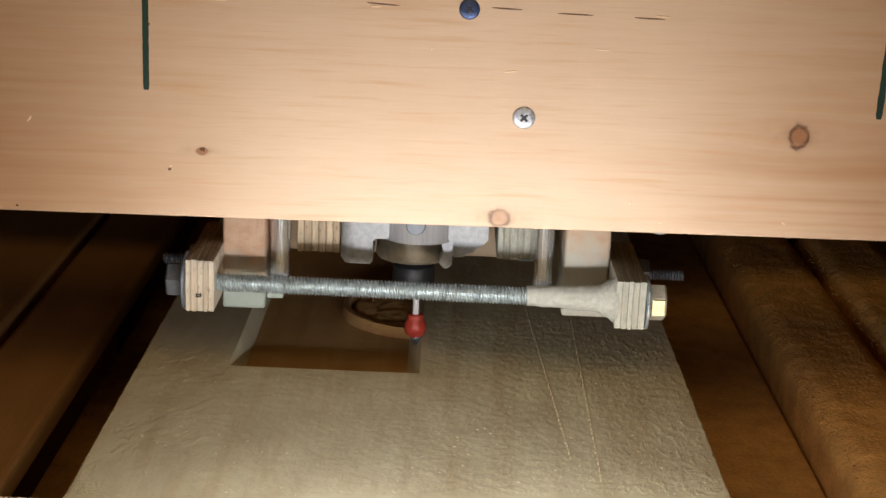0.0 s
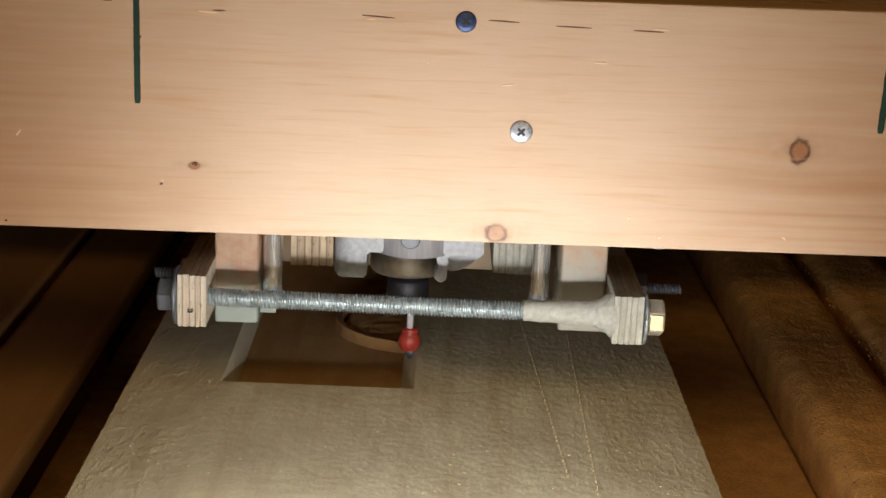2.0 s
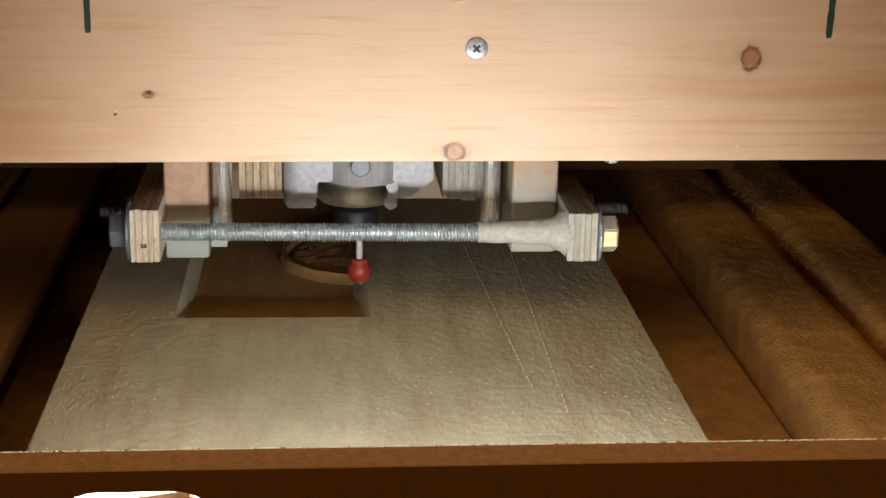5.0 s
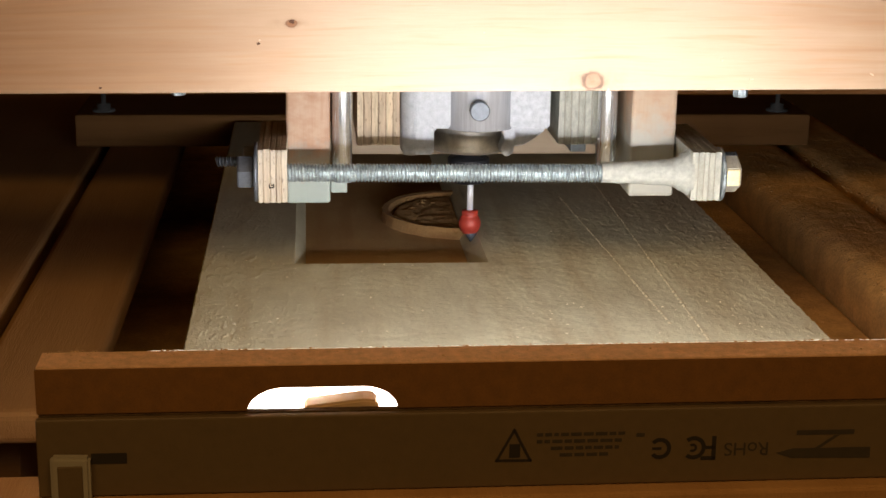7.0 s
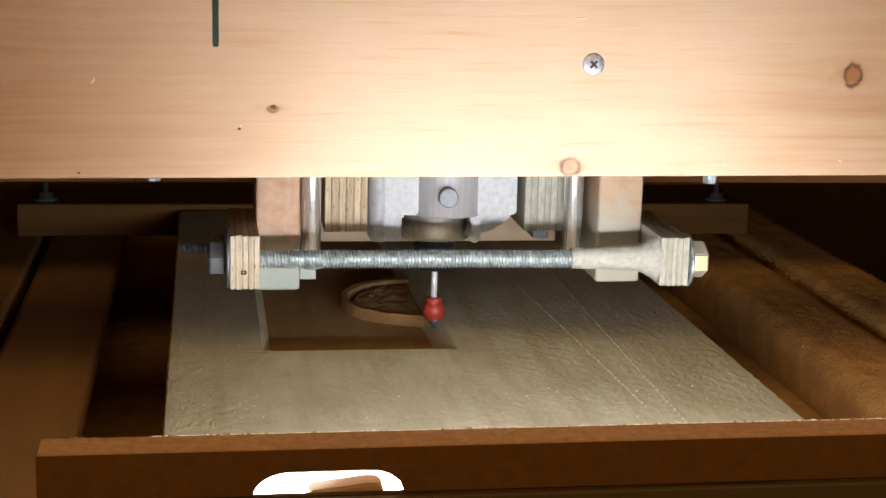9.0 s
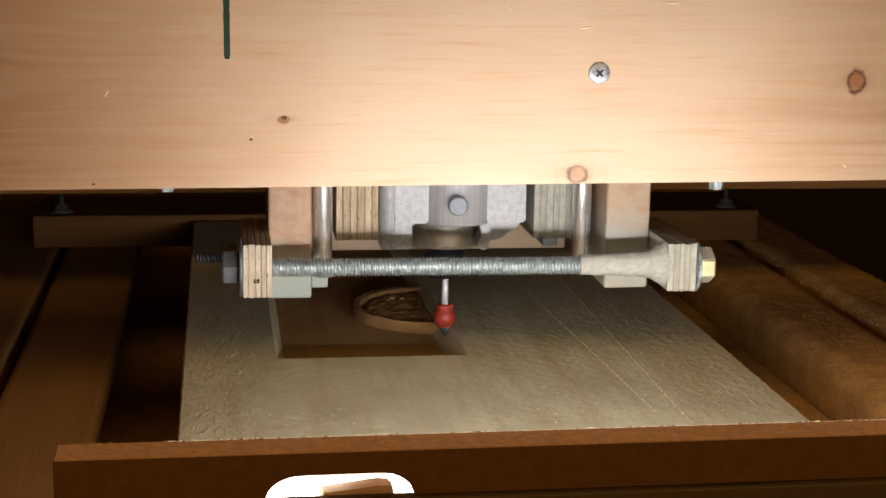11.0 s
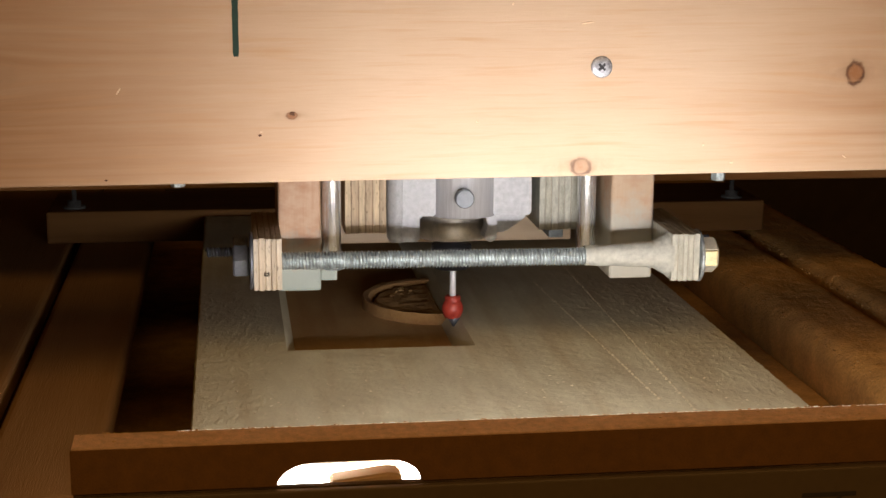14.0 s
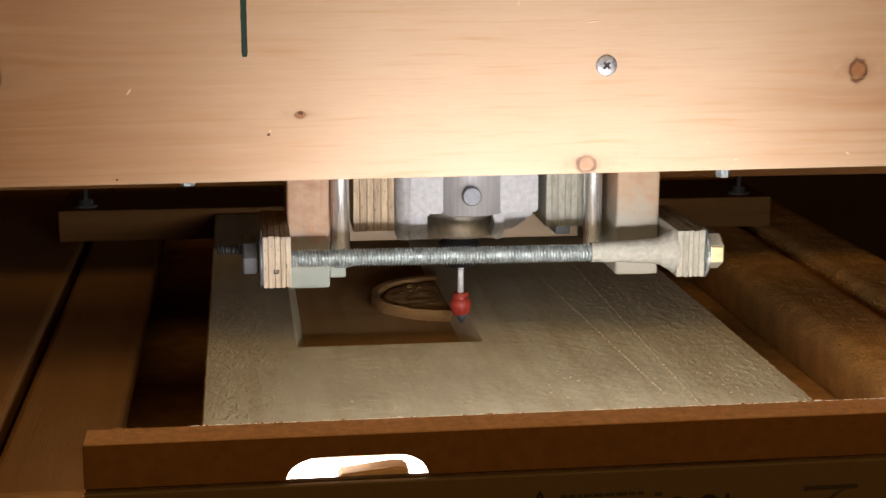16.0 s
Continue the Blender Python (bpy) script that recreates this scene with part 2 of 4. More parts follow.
CARBIDE = plain("ground_steel", (0.80, 0.81, 0.80), 0.45, 0.2, 0.1, 200, 0.1)
PLASTIC = plain("grey_plastic", (0.136, 0.091, 0.043), 0.6, 0, 0.1, 300, 0.2)
FADED = plain("faded_print", (0.048, 0.036, 0.022), 0.7, 0, 0.2, 300, 0.05)
PRINT = plain("black_print", (0.022, 0.016, 0.010), 0.7, 0, 0.2, 300, 0.05)
WHITE = plain("white_plastic", (0.75, 0.73, 0.68), 0.5, 0, 0.08, 100, 0.1)
GREEN = plain("green_marker", (0.007, 0.036, 0.022), 0.6, 0, 0.3, 500, 0.05)
# near black: the room's lack of light is put into this wall colour
UNLIT_WALL = plain("unlit_wall", (0.045, 0.028, 0.014), 0.9, 0, 0.3, 8, 0.2)
# much paler than the side walls, to bounce fill light forward
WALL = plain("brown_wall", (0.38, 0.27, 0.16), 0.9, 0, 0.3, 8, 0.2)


# ---- building helpers ----
def part(name, bm, mat, parent=None, label=""):
    me = bpy.data.meshes.new(name)
    bm.to_mesh(me)
    bm.free()
    me.materials.append(mat)
    ob = new(name, me)
    ob.parent = parent
    if label:
        ob["label"] = label
    return ob


def empty(name, x=0, y=0, z=0):
    ob = new(name)
    ob.location = (x, y, z)
    ob.empty_display_size = 0.01
    return ob


def box(x0, x1, y0, y1, z0, z1, bev=0.0008, seg=2, bm=None):
    b = bmesh.new()
    vs = bmesh.ops.create_cube(b, size=1)["verts"]
    for v in vs:
        v.co = Vector(((x0 + x1) / 2 + v.co.x * (x1 - x0), (y0 + y1) / 2 + v.co.y * (y1 - y0), (z0 + z1) / 2 + v.co.z * (z1 - z0)))
    if bev:
        bmesh.ops.bevel(b, geom=b.edges[:], offset=bev, segments=seg, profile=0.6, affect="EDGES")
    for fc in b.faces:
        fc.smooth = False
    if bm is None:
        return b
    join(bm, b)
    return bm


def join(bm, b, m=None):
    me = bpy.data.meshes.new("tmp")
    b.to_mesh(me)
    b.free()
    if m is not None:
        me.transform(m)
    bm.from_mesh(me)
    bpy.data.meshes.remove(me)


def lathe(profile, segs=32, axis="z", at=(0, 0, 0)):
    """A turned solid from (radius, height) pairs."""
    b = bmesh.new()
    rings = []
    for r, h in profile:
        rings.append([b.verts.new((r * math.cos(2 * math.pi * i / segs), r * math.sin(2 * math.pi * i / segs), h)) for i in range(segs)])
    for a, c in zip(rings, rings[1:]):
        for i in range(segs):
            b.faces.new((a[i], a[(i + 1) % segs], c[(i + 1) % segs], c[i])).smooth = True
    b.faces.new(rings[0][::-1])
    b.faces.new(rings[-1])
    if axis == "x":
        bmesh.ops.rotate(b, verts=b.verts, matrix=Matrix.Rotation(radians(90), 3, "Y"))
    if axis == "y":
        bmesh.ops.rotate(b, verts=b.verts, matrix=Matrix.Rotation(radians(90), 3, "X"))
    bmesh.ops.translate(b, verts=b.verts, vec=at)
    return b


def hexnut(r, h, axis="x", at=(0, 0, 0), spin=0.0):
    b = lathe([(r * 0.9, 0), (r, h * 0.12), (r, h * 0.88), (r * 0.9, h)], 6, "z")
    for fc in b.faces:
        fc.smooth = False
    bmesh.ops.rotate(b, verts=b.verts, matrix=Matrix.Rotation(spin, 3, "Z"))
    bmesh.ops.rotate(b, verts=b.verts, matrix=Matrix.Rotation(radians(90), 3, "Y" if axis == "x" else "X"))
    bmesh.ops.translate(b, verts=b.verts, vec=at)
    return b


def thread(r, pitch, length, segs=20, depth=0.00075):
    """A screw thread round the x axis from 0 to length."""
    b = bmesh.new()
    prof = [(r - depth, 0.0), (r - depth, 0.12), (r, 0.45), (r, 0.58), (r - depth, 0.9)]
    rows = []
    turns = int(length / pitch)
    for k in range(turns * segs + 1):
        a = 2 * math.pi * k / segs
        rows.append([b.verts.new(((k / segs + p) * pitch, rr * math.cos(a), rr * math.sin(a))) for rr, p in prof])
    for a, c in zip(rows, rows[1:]):
        for i in range(len(prof) - 1):
            b.faces.new((a[i], a[i + 1], c[i + 1], c[i]))
    for k in range(len(rows) - segs):
        b.faces.new((rows[k][-1], rows[k + segs][0], rows[k + segs + 1][0], rows[k + 1][-1]) if k + segs + 1 < len(rows) else (rows[k][-1], rows[k + segs][0], rows[k + 1][-1]))
    return b


def prism(outline, y0, y1, bev=0.0006):
    """A plate from an outline in x and z, from y0 to y1."""
    b = bmesh.new()
    a = [b.verts.new((x, y0, z)) for x, z in outline]
    f = b.faces.new(a)
    got = bmesh.ops.extrude_face_region(b, geom=[f])
    bmesh.ops.translate(b, verts=[v for v in got["geom"] if isinstance(v, bmesh.types.BMVert)], vec=(0, y1 - y0, 0))
    bmesh.ops.recalc_face_normals(b, faces=b.faces)
    if bev:
        bmesh.ops.bevel(b, geom=[e for e in b.edges if len(e.link_faces) == 2 and e.calc_face_angle(0) > 0.4], offset=bev, segments=2, affect="EDGES")
    return b


# ---- the setting ----
def structure(ob, label, category):
    return tagged(ob, label, category, kind="structure")


FOAM_TOP = -0.0826
structure(part("floor", box(-1.64, 1.64, -1.4, 1.04, -0.62, -0.60, 0), WALL), "dark dusty workshop floor under the machine", "floor")
# walls and ceiling are added to close the room and hold back light
structure(part("wall_north", box(-1.6, 1.6, 1.0, 1.04, -0.6, 1.4, 0), UNLIT_WALL), "added wall behind the machine, dimness in its dark brown", "wall")
structure(part("wall_west", box(-1.64, -1.6, -1.4, 1.0, -0.6, 1.4, 0), UNLIT_WALL), "added side wall, dimness in its dark brown", "wall")
structure(part("wall_east", box(1.6, 1.64, -1.4, 1.0, -0.6, 1.4, 0), UNLIT_WALL), "added side wall, dimness in its dark brown", "wall")
# the opening is made up, to seat the warm fill lamp
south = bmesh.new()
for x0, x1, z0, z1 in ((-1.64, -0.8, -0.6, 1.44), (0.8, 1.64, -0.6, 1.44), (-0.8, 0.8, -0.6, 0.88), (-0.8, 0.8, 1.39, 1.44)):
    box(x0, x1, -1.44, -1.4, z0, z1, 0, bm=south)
structure(part("wall_south", south, WALL), "brown wall with an opening added for the fill lamp", "wall")
structure(part("ceiling", box(-1.64, 1.64, -1.4, 1.04, 1.4, 1.44, 0), WALL), "added unseen brown ceiling", "ceiling")

# machine bed: base sheet, side planks, back cross boards
bed = empty("machine_bed", 0, 0.2, -0.14)
tagged(bed, "dusty brown wooden machine bed of long planks", "machine bed")
bed_inv = Matrix.Translation((0, -0.2, 0.14))


def bedpart(name, b, mat, label=""):
    bmesh.ops.transform(b, verts=b.verts, matrix=bed_inv)
    return part(name, b, mat, bed, label)


def caked_plank(x0, x1, y0, y1, z0, z1, r=0.012):
    """A plank with worn round shoulders, caked with lumpy sawdust."""
    sec = [(x0, z0, -1, 0), (x0, (z0 + z1 - r) / 2, -1, 0)]
    for cx, start in ((x0 + r, 180), (x1 - r, 90)):
        for k in range(8):
            a = radians(start - 90 * k / 7)
            sec.append((cx + r * math.cos(a), z1 - r + r * math.sin(a), math.cos(a), math.sin(a)))
        if start == 180:
            sec += [(x0 + r + (x1 - x0 - 2 * r) * k / 12, z1, 0, 1) for k in range(1, 12)]
    sec += [(x1, (z0 + z1 - r) / 2, 1, 0), (x1, z0, 1, 0)]
    b, rows, n = bmesh.new(), [], int((y1 - y0) / 0.0026)
    for j in range(n + 1):
        y = y0 + (y1 - y0) * j / n
        row = []
        for x, z, nx, nz in sec:
            soft = max(0.15, min(1.0, (z - z0) / (z1 - z0)))
            d = soft * (0.0005 * noise.noise((x * 60, y * 40, z * 60)) + 0.0008 * max(0.0, noise.noise((x * 230, y * 210, z * 230 + 7))) + 0.0006 * noise.noise((x * 430, y * 400, z * 430)))
            row.append(b.verts.new((x + nx * d, y, z + nz * d)))
        rows.append(row)
    for p, q in zip(rows, rows[1:]):
        for i in range(len(sec) - 1):
            b.faces.new((p[i], p[i + 1], q[i + 1], q[i])).smooth = True
        b.faces.new((p[-1], p[0], q[0], q[-1]))
    b.faces.new(rows[0][::-1]), b.faces.new(rows[-1])
    bmesh.ops.recalc_face_normals(b, faces=b.faces)
    return b


bedpart("base_board", box(-0.135, 0.1625, -0.140, 0.72, -0.143, -0.125, 0.002), DUSTY)
bedpart("under_board", box(-0.195, -0.128, -0.20, 0.72, -0.172, -0.156, 0.002), DUSTY, "dusty board under the gap")
for x0, x1, z1 in ((-0.2205, -0.1755, -0.100), (-0.33, -0.2250, -0.100), (0.1640, 0.2160, -0.100), (0.2195, 0.272, -0.100)):
    if x0 > 0:
        bedpart("plank", caked_plank(x0, x1, -0.143, 0.72, z1 - 0.038, z1), LIT_SAWDUST, "plank caked with orange sawdust")
        continue
    bedpart("plank", box(x0, x1, -0.048, 0.72, z1 - 0.013, z1, 0.005, 5), BARE_SHADED)
    bedpart("bearer", box(x0 + 0.006, x1 - 0.026, -0.03, 0.72, -0.1475, z1 - 0.0132, 0.001), SHADED_TIMBER, "bearer under the plank, shade in its dark colour")
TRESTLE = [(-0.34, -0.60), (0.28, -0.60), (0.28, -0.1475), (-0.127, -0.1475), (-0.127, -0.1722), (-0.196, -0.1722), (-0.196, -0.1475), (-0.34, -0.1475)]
bedpart("trestle", prism(TRESTLE, 0.30, 0.34, 0.001), SHADED_TIMBER, "wooden trestle under the planks, shade in its dark colour")
bedpart("trestle", prism(TRESTLE, 0.62, 0.66, 0.001), SHADED_TIMBER, "wooden trestle under the planks, shade in its dark colour")
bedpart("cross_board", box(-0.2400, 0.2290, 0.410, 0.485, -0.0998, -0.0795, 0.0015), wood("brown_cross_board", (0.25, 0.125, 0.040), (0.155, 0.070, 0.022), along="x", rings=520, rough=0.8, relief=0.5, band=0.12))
# zinc darkened because little light reaches the back of the bed
SHADED_ZINC = plain("shaded_zinc", (0.13, 0.135, 0.13), 0.5, 0.3, 0.4, 240, 0.3)
for bx in (-0.2235, 0.2105):
    b = lathe([(0.0072, -0.0843), (0.0072, -0.0830), (0.0045, -0.0828), (0.0045, -0.0795), (0.0016, -0.0793), (0.0016, -0.056), (0.0012, -0.0555)], 18, "z", (bx, 0.4240, 0.0048))
    bmesh.ops.transform(b, verts=b.verts, matrix=bed_inv)
    part("hold_down_bolt", b, SHADED_ZINC, bed, "zinc bolt with washer, shade in its dark colour")

# ---- the foam block being carved ----
def foam_material(name, lo, hi, rough=0.42, relief=0.68):
    m, nodes, links, b = material(name)
    nt = m.node_tree
    v = coords(nt)
    vs = coords(nt, (1.0, 0.35, 1.0))
    streak = noise_tex(nt, coords(nt, (0.28, 1.0, 1.0)), 190, 4, 0.6)
    grain = noise_tex(nt, v, 700, 4, 0.6)
    broad = noise_tex(nt, v, 22, 3)
    f = math_node(nt, "ADD", math_node(nt, "MULTIPLY", broad, 0.35), math_node(nt, "ADD", math_node(nt, "MULTIPLY", grain, 0.25), math_node(nt, "MULTIPLY", noise_tex(nt, vs, 75), 0.40)))
    stain = nt.nodes.new("ShaderNodeMapRange")
    setin(stain, 0, noise_tex(nt, coords(nt, (1.0, 0.06, 1.0)), 70, 3, 0.6))
    stain.inputs[1].default_value, stain.inputs[2].default_value = 0.5, 0.72
    col = mix(nt, math_node(nt, "MULTIPLY", stain.outputs[0], 0.6), ramp(nt, f, [(0.38, lo), (0.62, hi)]), [c * k for c, k in zip(lo, (0.86, 0.74, 0.58))])
    links.new(col, b.inputs["Base Color"])
    b.inputs["Roughness"].default_value = rough
    lump = noise_tex(nt, v, 210, 3, 0.5)
    columns = noise_tex(nt, coords(nt, (1.0, 0.22, 1.0)), 150, 3, 0.5)
    ripple = noise_tex(nt, coords(nt, (0.3, 1.0, 1.0)), 130, 2, 0.5)
    h = math_node(nt, "ADD", math_node(nt, "MULTIPLY", columns, 0.45), math_node(nt, "ADD", math_node(nt, "MULTIPLY", ripple, 0.06), math_node(nt, "ADD", math_node(nt, "MULTIPLY", lump, 0.7), math_node(nt, "MULTIPLY", math_node(nt, "ADD", math_node(nt, "MULTIPLY", streak, 0.3), grain), 0.25))))
    # the block is worn smooth along its middle and pitted towards its sides
    sep = nt.nodes.new("ShaderNodeSeparateXYZ")
    links.new(v, sep.inputs[0])
    side = nt.nodes.new("ShaderNodeMapRange")
    setin(side, 0, math_node(nt, "ADD", math_node(nt, "ABSOLUTE", sep.outputs[0]), math_node(nt, "MULTIPLY", broad, 0.05)))
    side.inputs[1].default_value, side.inputs[2].default_value = 0.055, 0.13
    pits = nt.nodes.new("ShaderNodeMapRange")
    setin(pits, 0, noise_tex(nt, coords(nt, (1.0, 0.45, 1.0)), 260, 4, 0.6))
    pits.inputs[1].default_value, pits.inputs[2].default_value = 0.50, 0.72
    h = math_node(nt, "ADD", h, math_node(nt, "MULTIPLY", math_node(nt, "MULTIPLY", pits.outputs[0], side.outputs[0]), 0.36))
    bump(nt, b, h, relief, 0.0010)
    return m


FOAM = foam_material("pale_tan_foam", (0.492, 0.446, 0.296), (0.658, 0.633, 0.450))
# cut foam, browner than the block: the pocket's warm shade is in it
FOAM_CUT = foam_material("shaded_cut_foam", (0.41, 0.235, 0.075), (0.51, 0.325, 0.125), 0.85, 0.45)
foam = empty("foam_block", -0.022, 0.2, FOAM_TOP)
tagged(foam, "pale tan rigid foam block with a carved rectangular pocket", "foam block")
px0, px1, py0, py1, pd = -0.1012, -0.0172, 0.0787, 0.36, 0.0085
fx0, fx1, fy0, fy1 = -0.1412, 0.1008, -0.135, 0.404


def rel(b, ob):
    bmesh.ops.translate(b, verts=b.verts, vec=-ob.location)
    return b


def foam_mesh():
    b = bmesh.new()
    t, l = FOAM_TOP, -0.1245
    corners = [(fx0, fy0), (fx1, fy0), (fx1, fy1), (fx0, fy1)]
    i = [b.verts.new(p) for p in ((px0, py0, t), (px1, py0, t), (px1, py1, t), (px0, py1, t))]

    def edge_line(k, inset, z, rough):
        """Points along one side of the block, ragged where the saw tore the foam."""
        (xa, ya), (xb, yb) = corners[k], corners[(k + 1) % 4]
        n = int(math.hypot(xb - xa, yb - ya) / 0.0018)
        nx, ny = (yb - ya) / math.hypot(xb - xa, yb - ya), -(xb - xa) / math.hypot(xb - xa, yb - ya)
        out = []
        for j in range(n):
            q = j / n
            d = 0.0 if j == 0 else rough * (noise.noise((k * 9 + q * 150, z * 300, 0)) + 0.6 * noise.noise((k * 5 + q * 420, 2, z * 300)))
            out.append((xa + (xb - xa) * q - nx * (inset + d), ya + (yb - ya) * q - ny * (inset + d), z))
        return out

    tops = [[b.verts.new(p) for p in edge_line(k, 0.0009, t, 0.0006)] for k in range(4)]
    rims = [[b.verts.new(p) for p in edge_line(k, 0.0002, t - 0.0012, 0.0005)] for k in range(4)]
    base = [[b.verts.new(p) for p in edge_line(k, 0.0, l, 0.0003)] for k in range(4)]
    ins = 0.004
    c = [b.verts.new(p) for p in ((fx0 + ins, fy0 + ins, t), (fx1 - ins, fy0 + ins, t), (fx1 - ins, fy1 - ins, t), (fx0 + ins, fy1 - ins, t))]
    for k in range(4):
        n = (k + 1) % 4
        b.faces.new((c[k], c[n], i[n], i[k]))
        hem = [c[k]] + [b.verts.new(c[k].co.lerp(c[n].co, j / len(tops[k]))) for j in range(1, len(tops[k]))] + [c[n]]
        side = tops[k] + [tops[n][0]]
        for j in range(len(side) - 1):
            b.faces.new((side[j], side[j + 1], hem[j + 1], hem[j]))
        for lo, hi in ((rims, tops), (base, rims)):
            lo_, hi_ = lo[k] + [lo[n][0]], hi[k] + [hi[n][0]]
            for j in range(len(lo_) - 1):
                b.faces.new((lo_[j], lo_[j + 1], hi_[j + 1], hi_[j]))
    b.faces.new([v for k in range(4) for v in base[k]][::-1])
    bmesh.ops.recalc_face_normals(b, faces=b.faces)
    return b


def pocket_mesh(floor_only):
    """The floor of the pocket, or its sloping walls."""
    b = bmesh.new()
    t, s, s2 = FOAM_TOP, 0.0046, 0.0062
    top = [b.verts.new(p) for p in ((px0, py0, t), (px1, py0, t), (px1, py1, t), (px0, py1, t))]
    d = [b.verts.new(p) for p in ((px0 + s, py0 + 0.0015, t - pd), (px1 - s2, py0 + 0.0015, t - pd), (px1 - s2, py1 - s, t - pd), (px0 + s, py1 - s, t - pd))]
    if floor_only:
        b.faces.new(d)
        bmesh.ops.delete(b, geom=top, context="VERTS")
        return b
    for k in range(4):
        n = (k + 1) % 4
        b.faces.new((top[k], d[k], d[n], top[n]))
    return b


part("block", rel(foam_mesh(), foam), FOAM, foam)
part("pocket_wall", rel(pocket_mesh(False), foam), FOAM, foam, "pale sloping pocket walls")
part("pocket_floor", rel(pocket_mesh(True), foam), FOAM_CUT, foam, "freshly milled pocket floor, shade in its browner colour")


def ring_mesh(cx, cy, r0, r1, a0, a1, z0, z1, steps=48):
    b = bmesh.new()
    rows = []
    for k in range(steps + 1):
        a = radians(a0 + (a1 - a0) * k / steps)
        c, s = math.cos(a), math.sin(a)
        j = noise.noise((k * 0.35, 2, 0)) * 0.0004
        rows.append([b.verts.new(p) for p in ((cx + r1 * c, cy + r1 * s, z0), (cx + (r1 - 0.0006 + j) * c, cy + (r1 - 0.0006 + j) * s, z1 + j), (cx + r0 * c, cy + r0 * s, z1 - 0.0004 + j), (cx + (r0 - 0.002) * c, cy + (r0 - 0.002) * s, z0))])
    for p, q in zip(rows, rows[1:]):
        for n in range(3):
            b.faces.new((p[n], q[n], q[n + 1], p[n + 1]))
    b.faces.new(rows[0])
    b.faces.new(rows[-1][::-1])
    bmesh.ops.recalc_face_normals(b, faces=b.faces)
    return b


FLOOR_Z = FOAM_TOP - pd
# rim colour darkened for the shadow of the pocket's front lip
part("coin_rim", rel(ring_mesh(-0.0185, 0.1885, 0.0370, 0.0405, 92, 269, FLOOR_Z, FOAM_TOP - 0.0030), foam), foam_material("shaded_rim_foam", (0.27, 0.140, 0.042), (0.40, 0.235, 0.085), 0.9, 0.8), foam, "raised orange-brown rim of a round relief")


def relief_mesh():
    """Rough lumps of the half-milled round relief."""
    b = bmesh.new()
    n, grid = 40, {}
    for i in range(n + 1):
        for j in range(n + 1):
            x, y = -0.0545 + 0.0340 * i / n, 0.1525 + 0.072 * j / n
            r = math.hypot(x + 0.0185, y - 0.1885)
            h = 0.0007 * noise.noise((x * 170, y * 170, 1)) + 0.0005 * noise.noise((x * 420, y * 420, 5)) + 0.0036
            fall = max(0.0, min(1.0, (0.0352 - r) / 0.002))
            grid[i, j] = b.verts.new((x, y, FLOOR_Z + 0.0001 + max(0.0, h) * fall * min(1, (n - i) / 2)))
    for i in range(n):
        for j in range(n):
            q = (grid[i, j], grid[i + 1, j], grid[i + 1, j + 1], grid[i, j + 1])
            if max(math.hypot(v.co.x + 0.0185, v.co.y - 0.1885) for v in q) < 0.0357:
                b.faces.new(q).smooth = True
    bmesh.ops.delete(b, geom=[v for v in b.verts if not v.link_faces], context="VERTS")
    return b


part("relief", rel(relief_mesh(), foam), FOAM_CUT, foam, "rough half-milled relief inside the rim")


def score_mesh(x0, y0, x1, y1, seed):
    """A torn score line: short raised burrs along a straight cut."""
    b, rng = bmesh.new(), random.Random(seed)
    k = 0.0
    while k < 1:
        step = rng.uniform(0.004, 0.022)
        xa, ya = x0 + (x1 - x0) * k, y0 + (y1 - y0) * k
        xb, yb = x0 + (x1 - x0) * min(1, k + step * 0.6), y0 + (y1 - y0) * min(1, k + step * 0.6)
        w, h = rng.uniform(0.0003, 0.0009), rng.uniform(0.0001, 0.0004)
        v = [b.verts.new(p) for p in ((xa - w, ya, FOAM_TOP), (xb - w, yb, FOAM_TOP), (xa, ya, FOAM_TOP + h), (xb, yb, FOAM_TOP + h), (xa + w, ya, FOAM_TOP), (xb + w, yb, FOAM_TOP))]
        b.faces.new((v[0], v[2], v[3], v[1])), b.faces.new((v[2], v[4], v[5], v[3]))
        k += step
    return b


def lumps(name, places, seed, label):
    """Torn crumbs of foam left lying in the pocket."""
    part(name, rel(crumbs_mesh(places, seed), foam), FOAM_CUT, foam, label)


CRUMB = plain("foam_crumb", (0.70, 0.61, 0.46), 0.6, 0, 0.2, 900, 0.2)
TORN = plain("torn_foam", (0.74, 0.67, 0.48), 0.6, 0, 0.2, 900, 0.2)
for sx0, sy0, sx1, sy1, seed in ((0.0535, -0.03, 0.0562, 0.26, 1), (0.0435, -0.01, 0.0325, 0.20, 2)):
    part("score_line", rel(score_mesh(sx0, sy0, sx1, sy1, seed), foam), TORN, foam, "pale torn score line")


def crumbs_mesh(spots, seed):
    b, rng = bmesh.new(), random.Random(seed)
    for x, y, z, r in spots:
        vs = bmesh.ops.create_icosphere(b, subdivisions=1, radius=r)["verts"]
        sx, sy = rng.uniform(0.7, 1.5), rng.uniform(0.7, 1.5)
        for v in vs:
            v.co = Vector((x + v.co.x * sx + rng.uniform(-r, r) * 0.3, y + v.co.y * sy, z + v.co.z * 0.6))
    return b


rng = random.Random(11)
spots = []
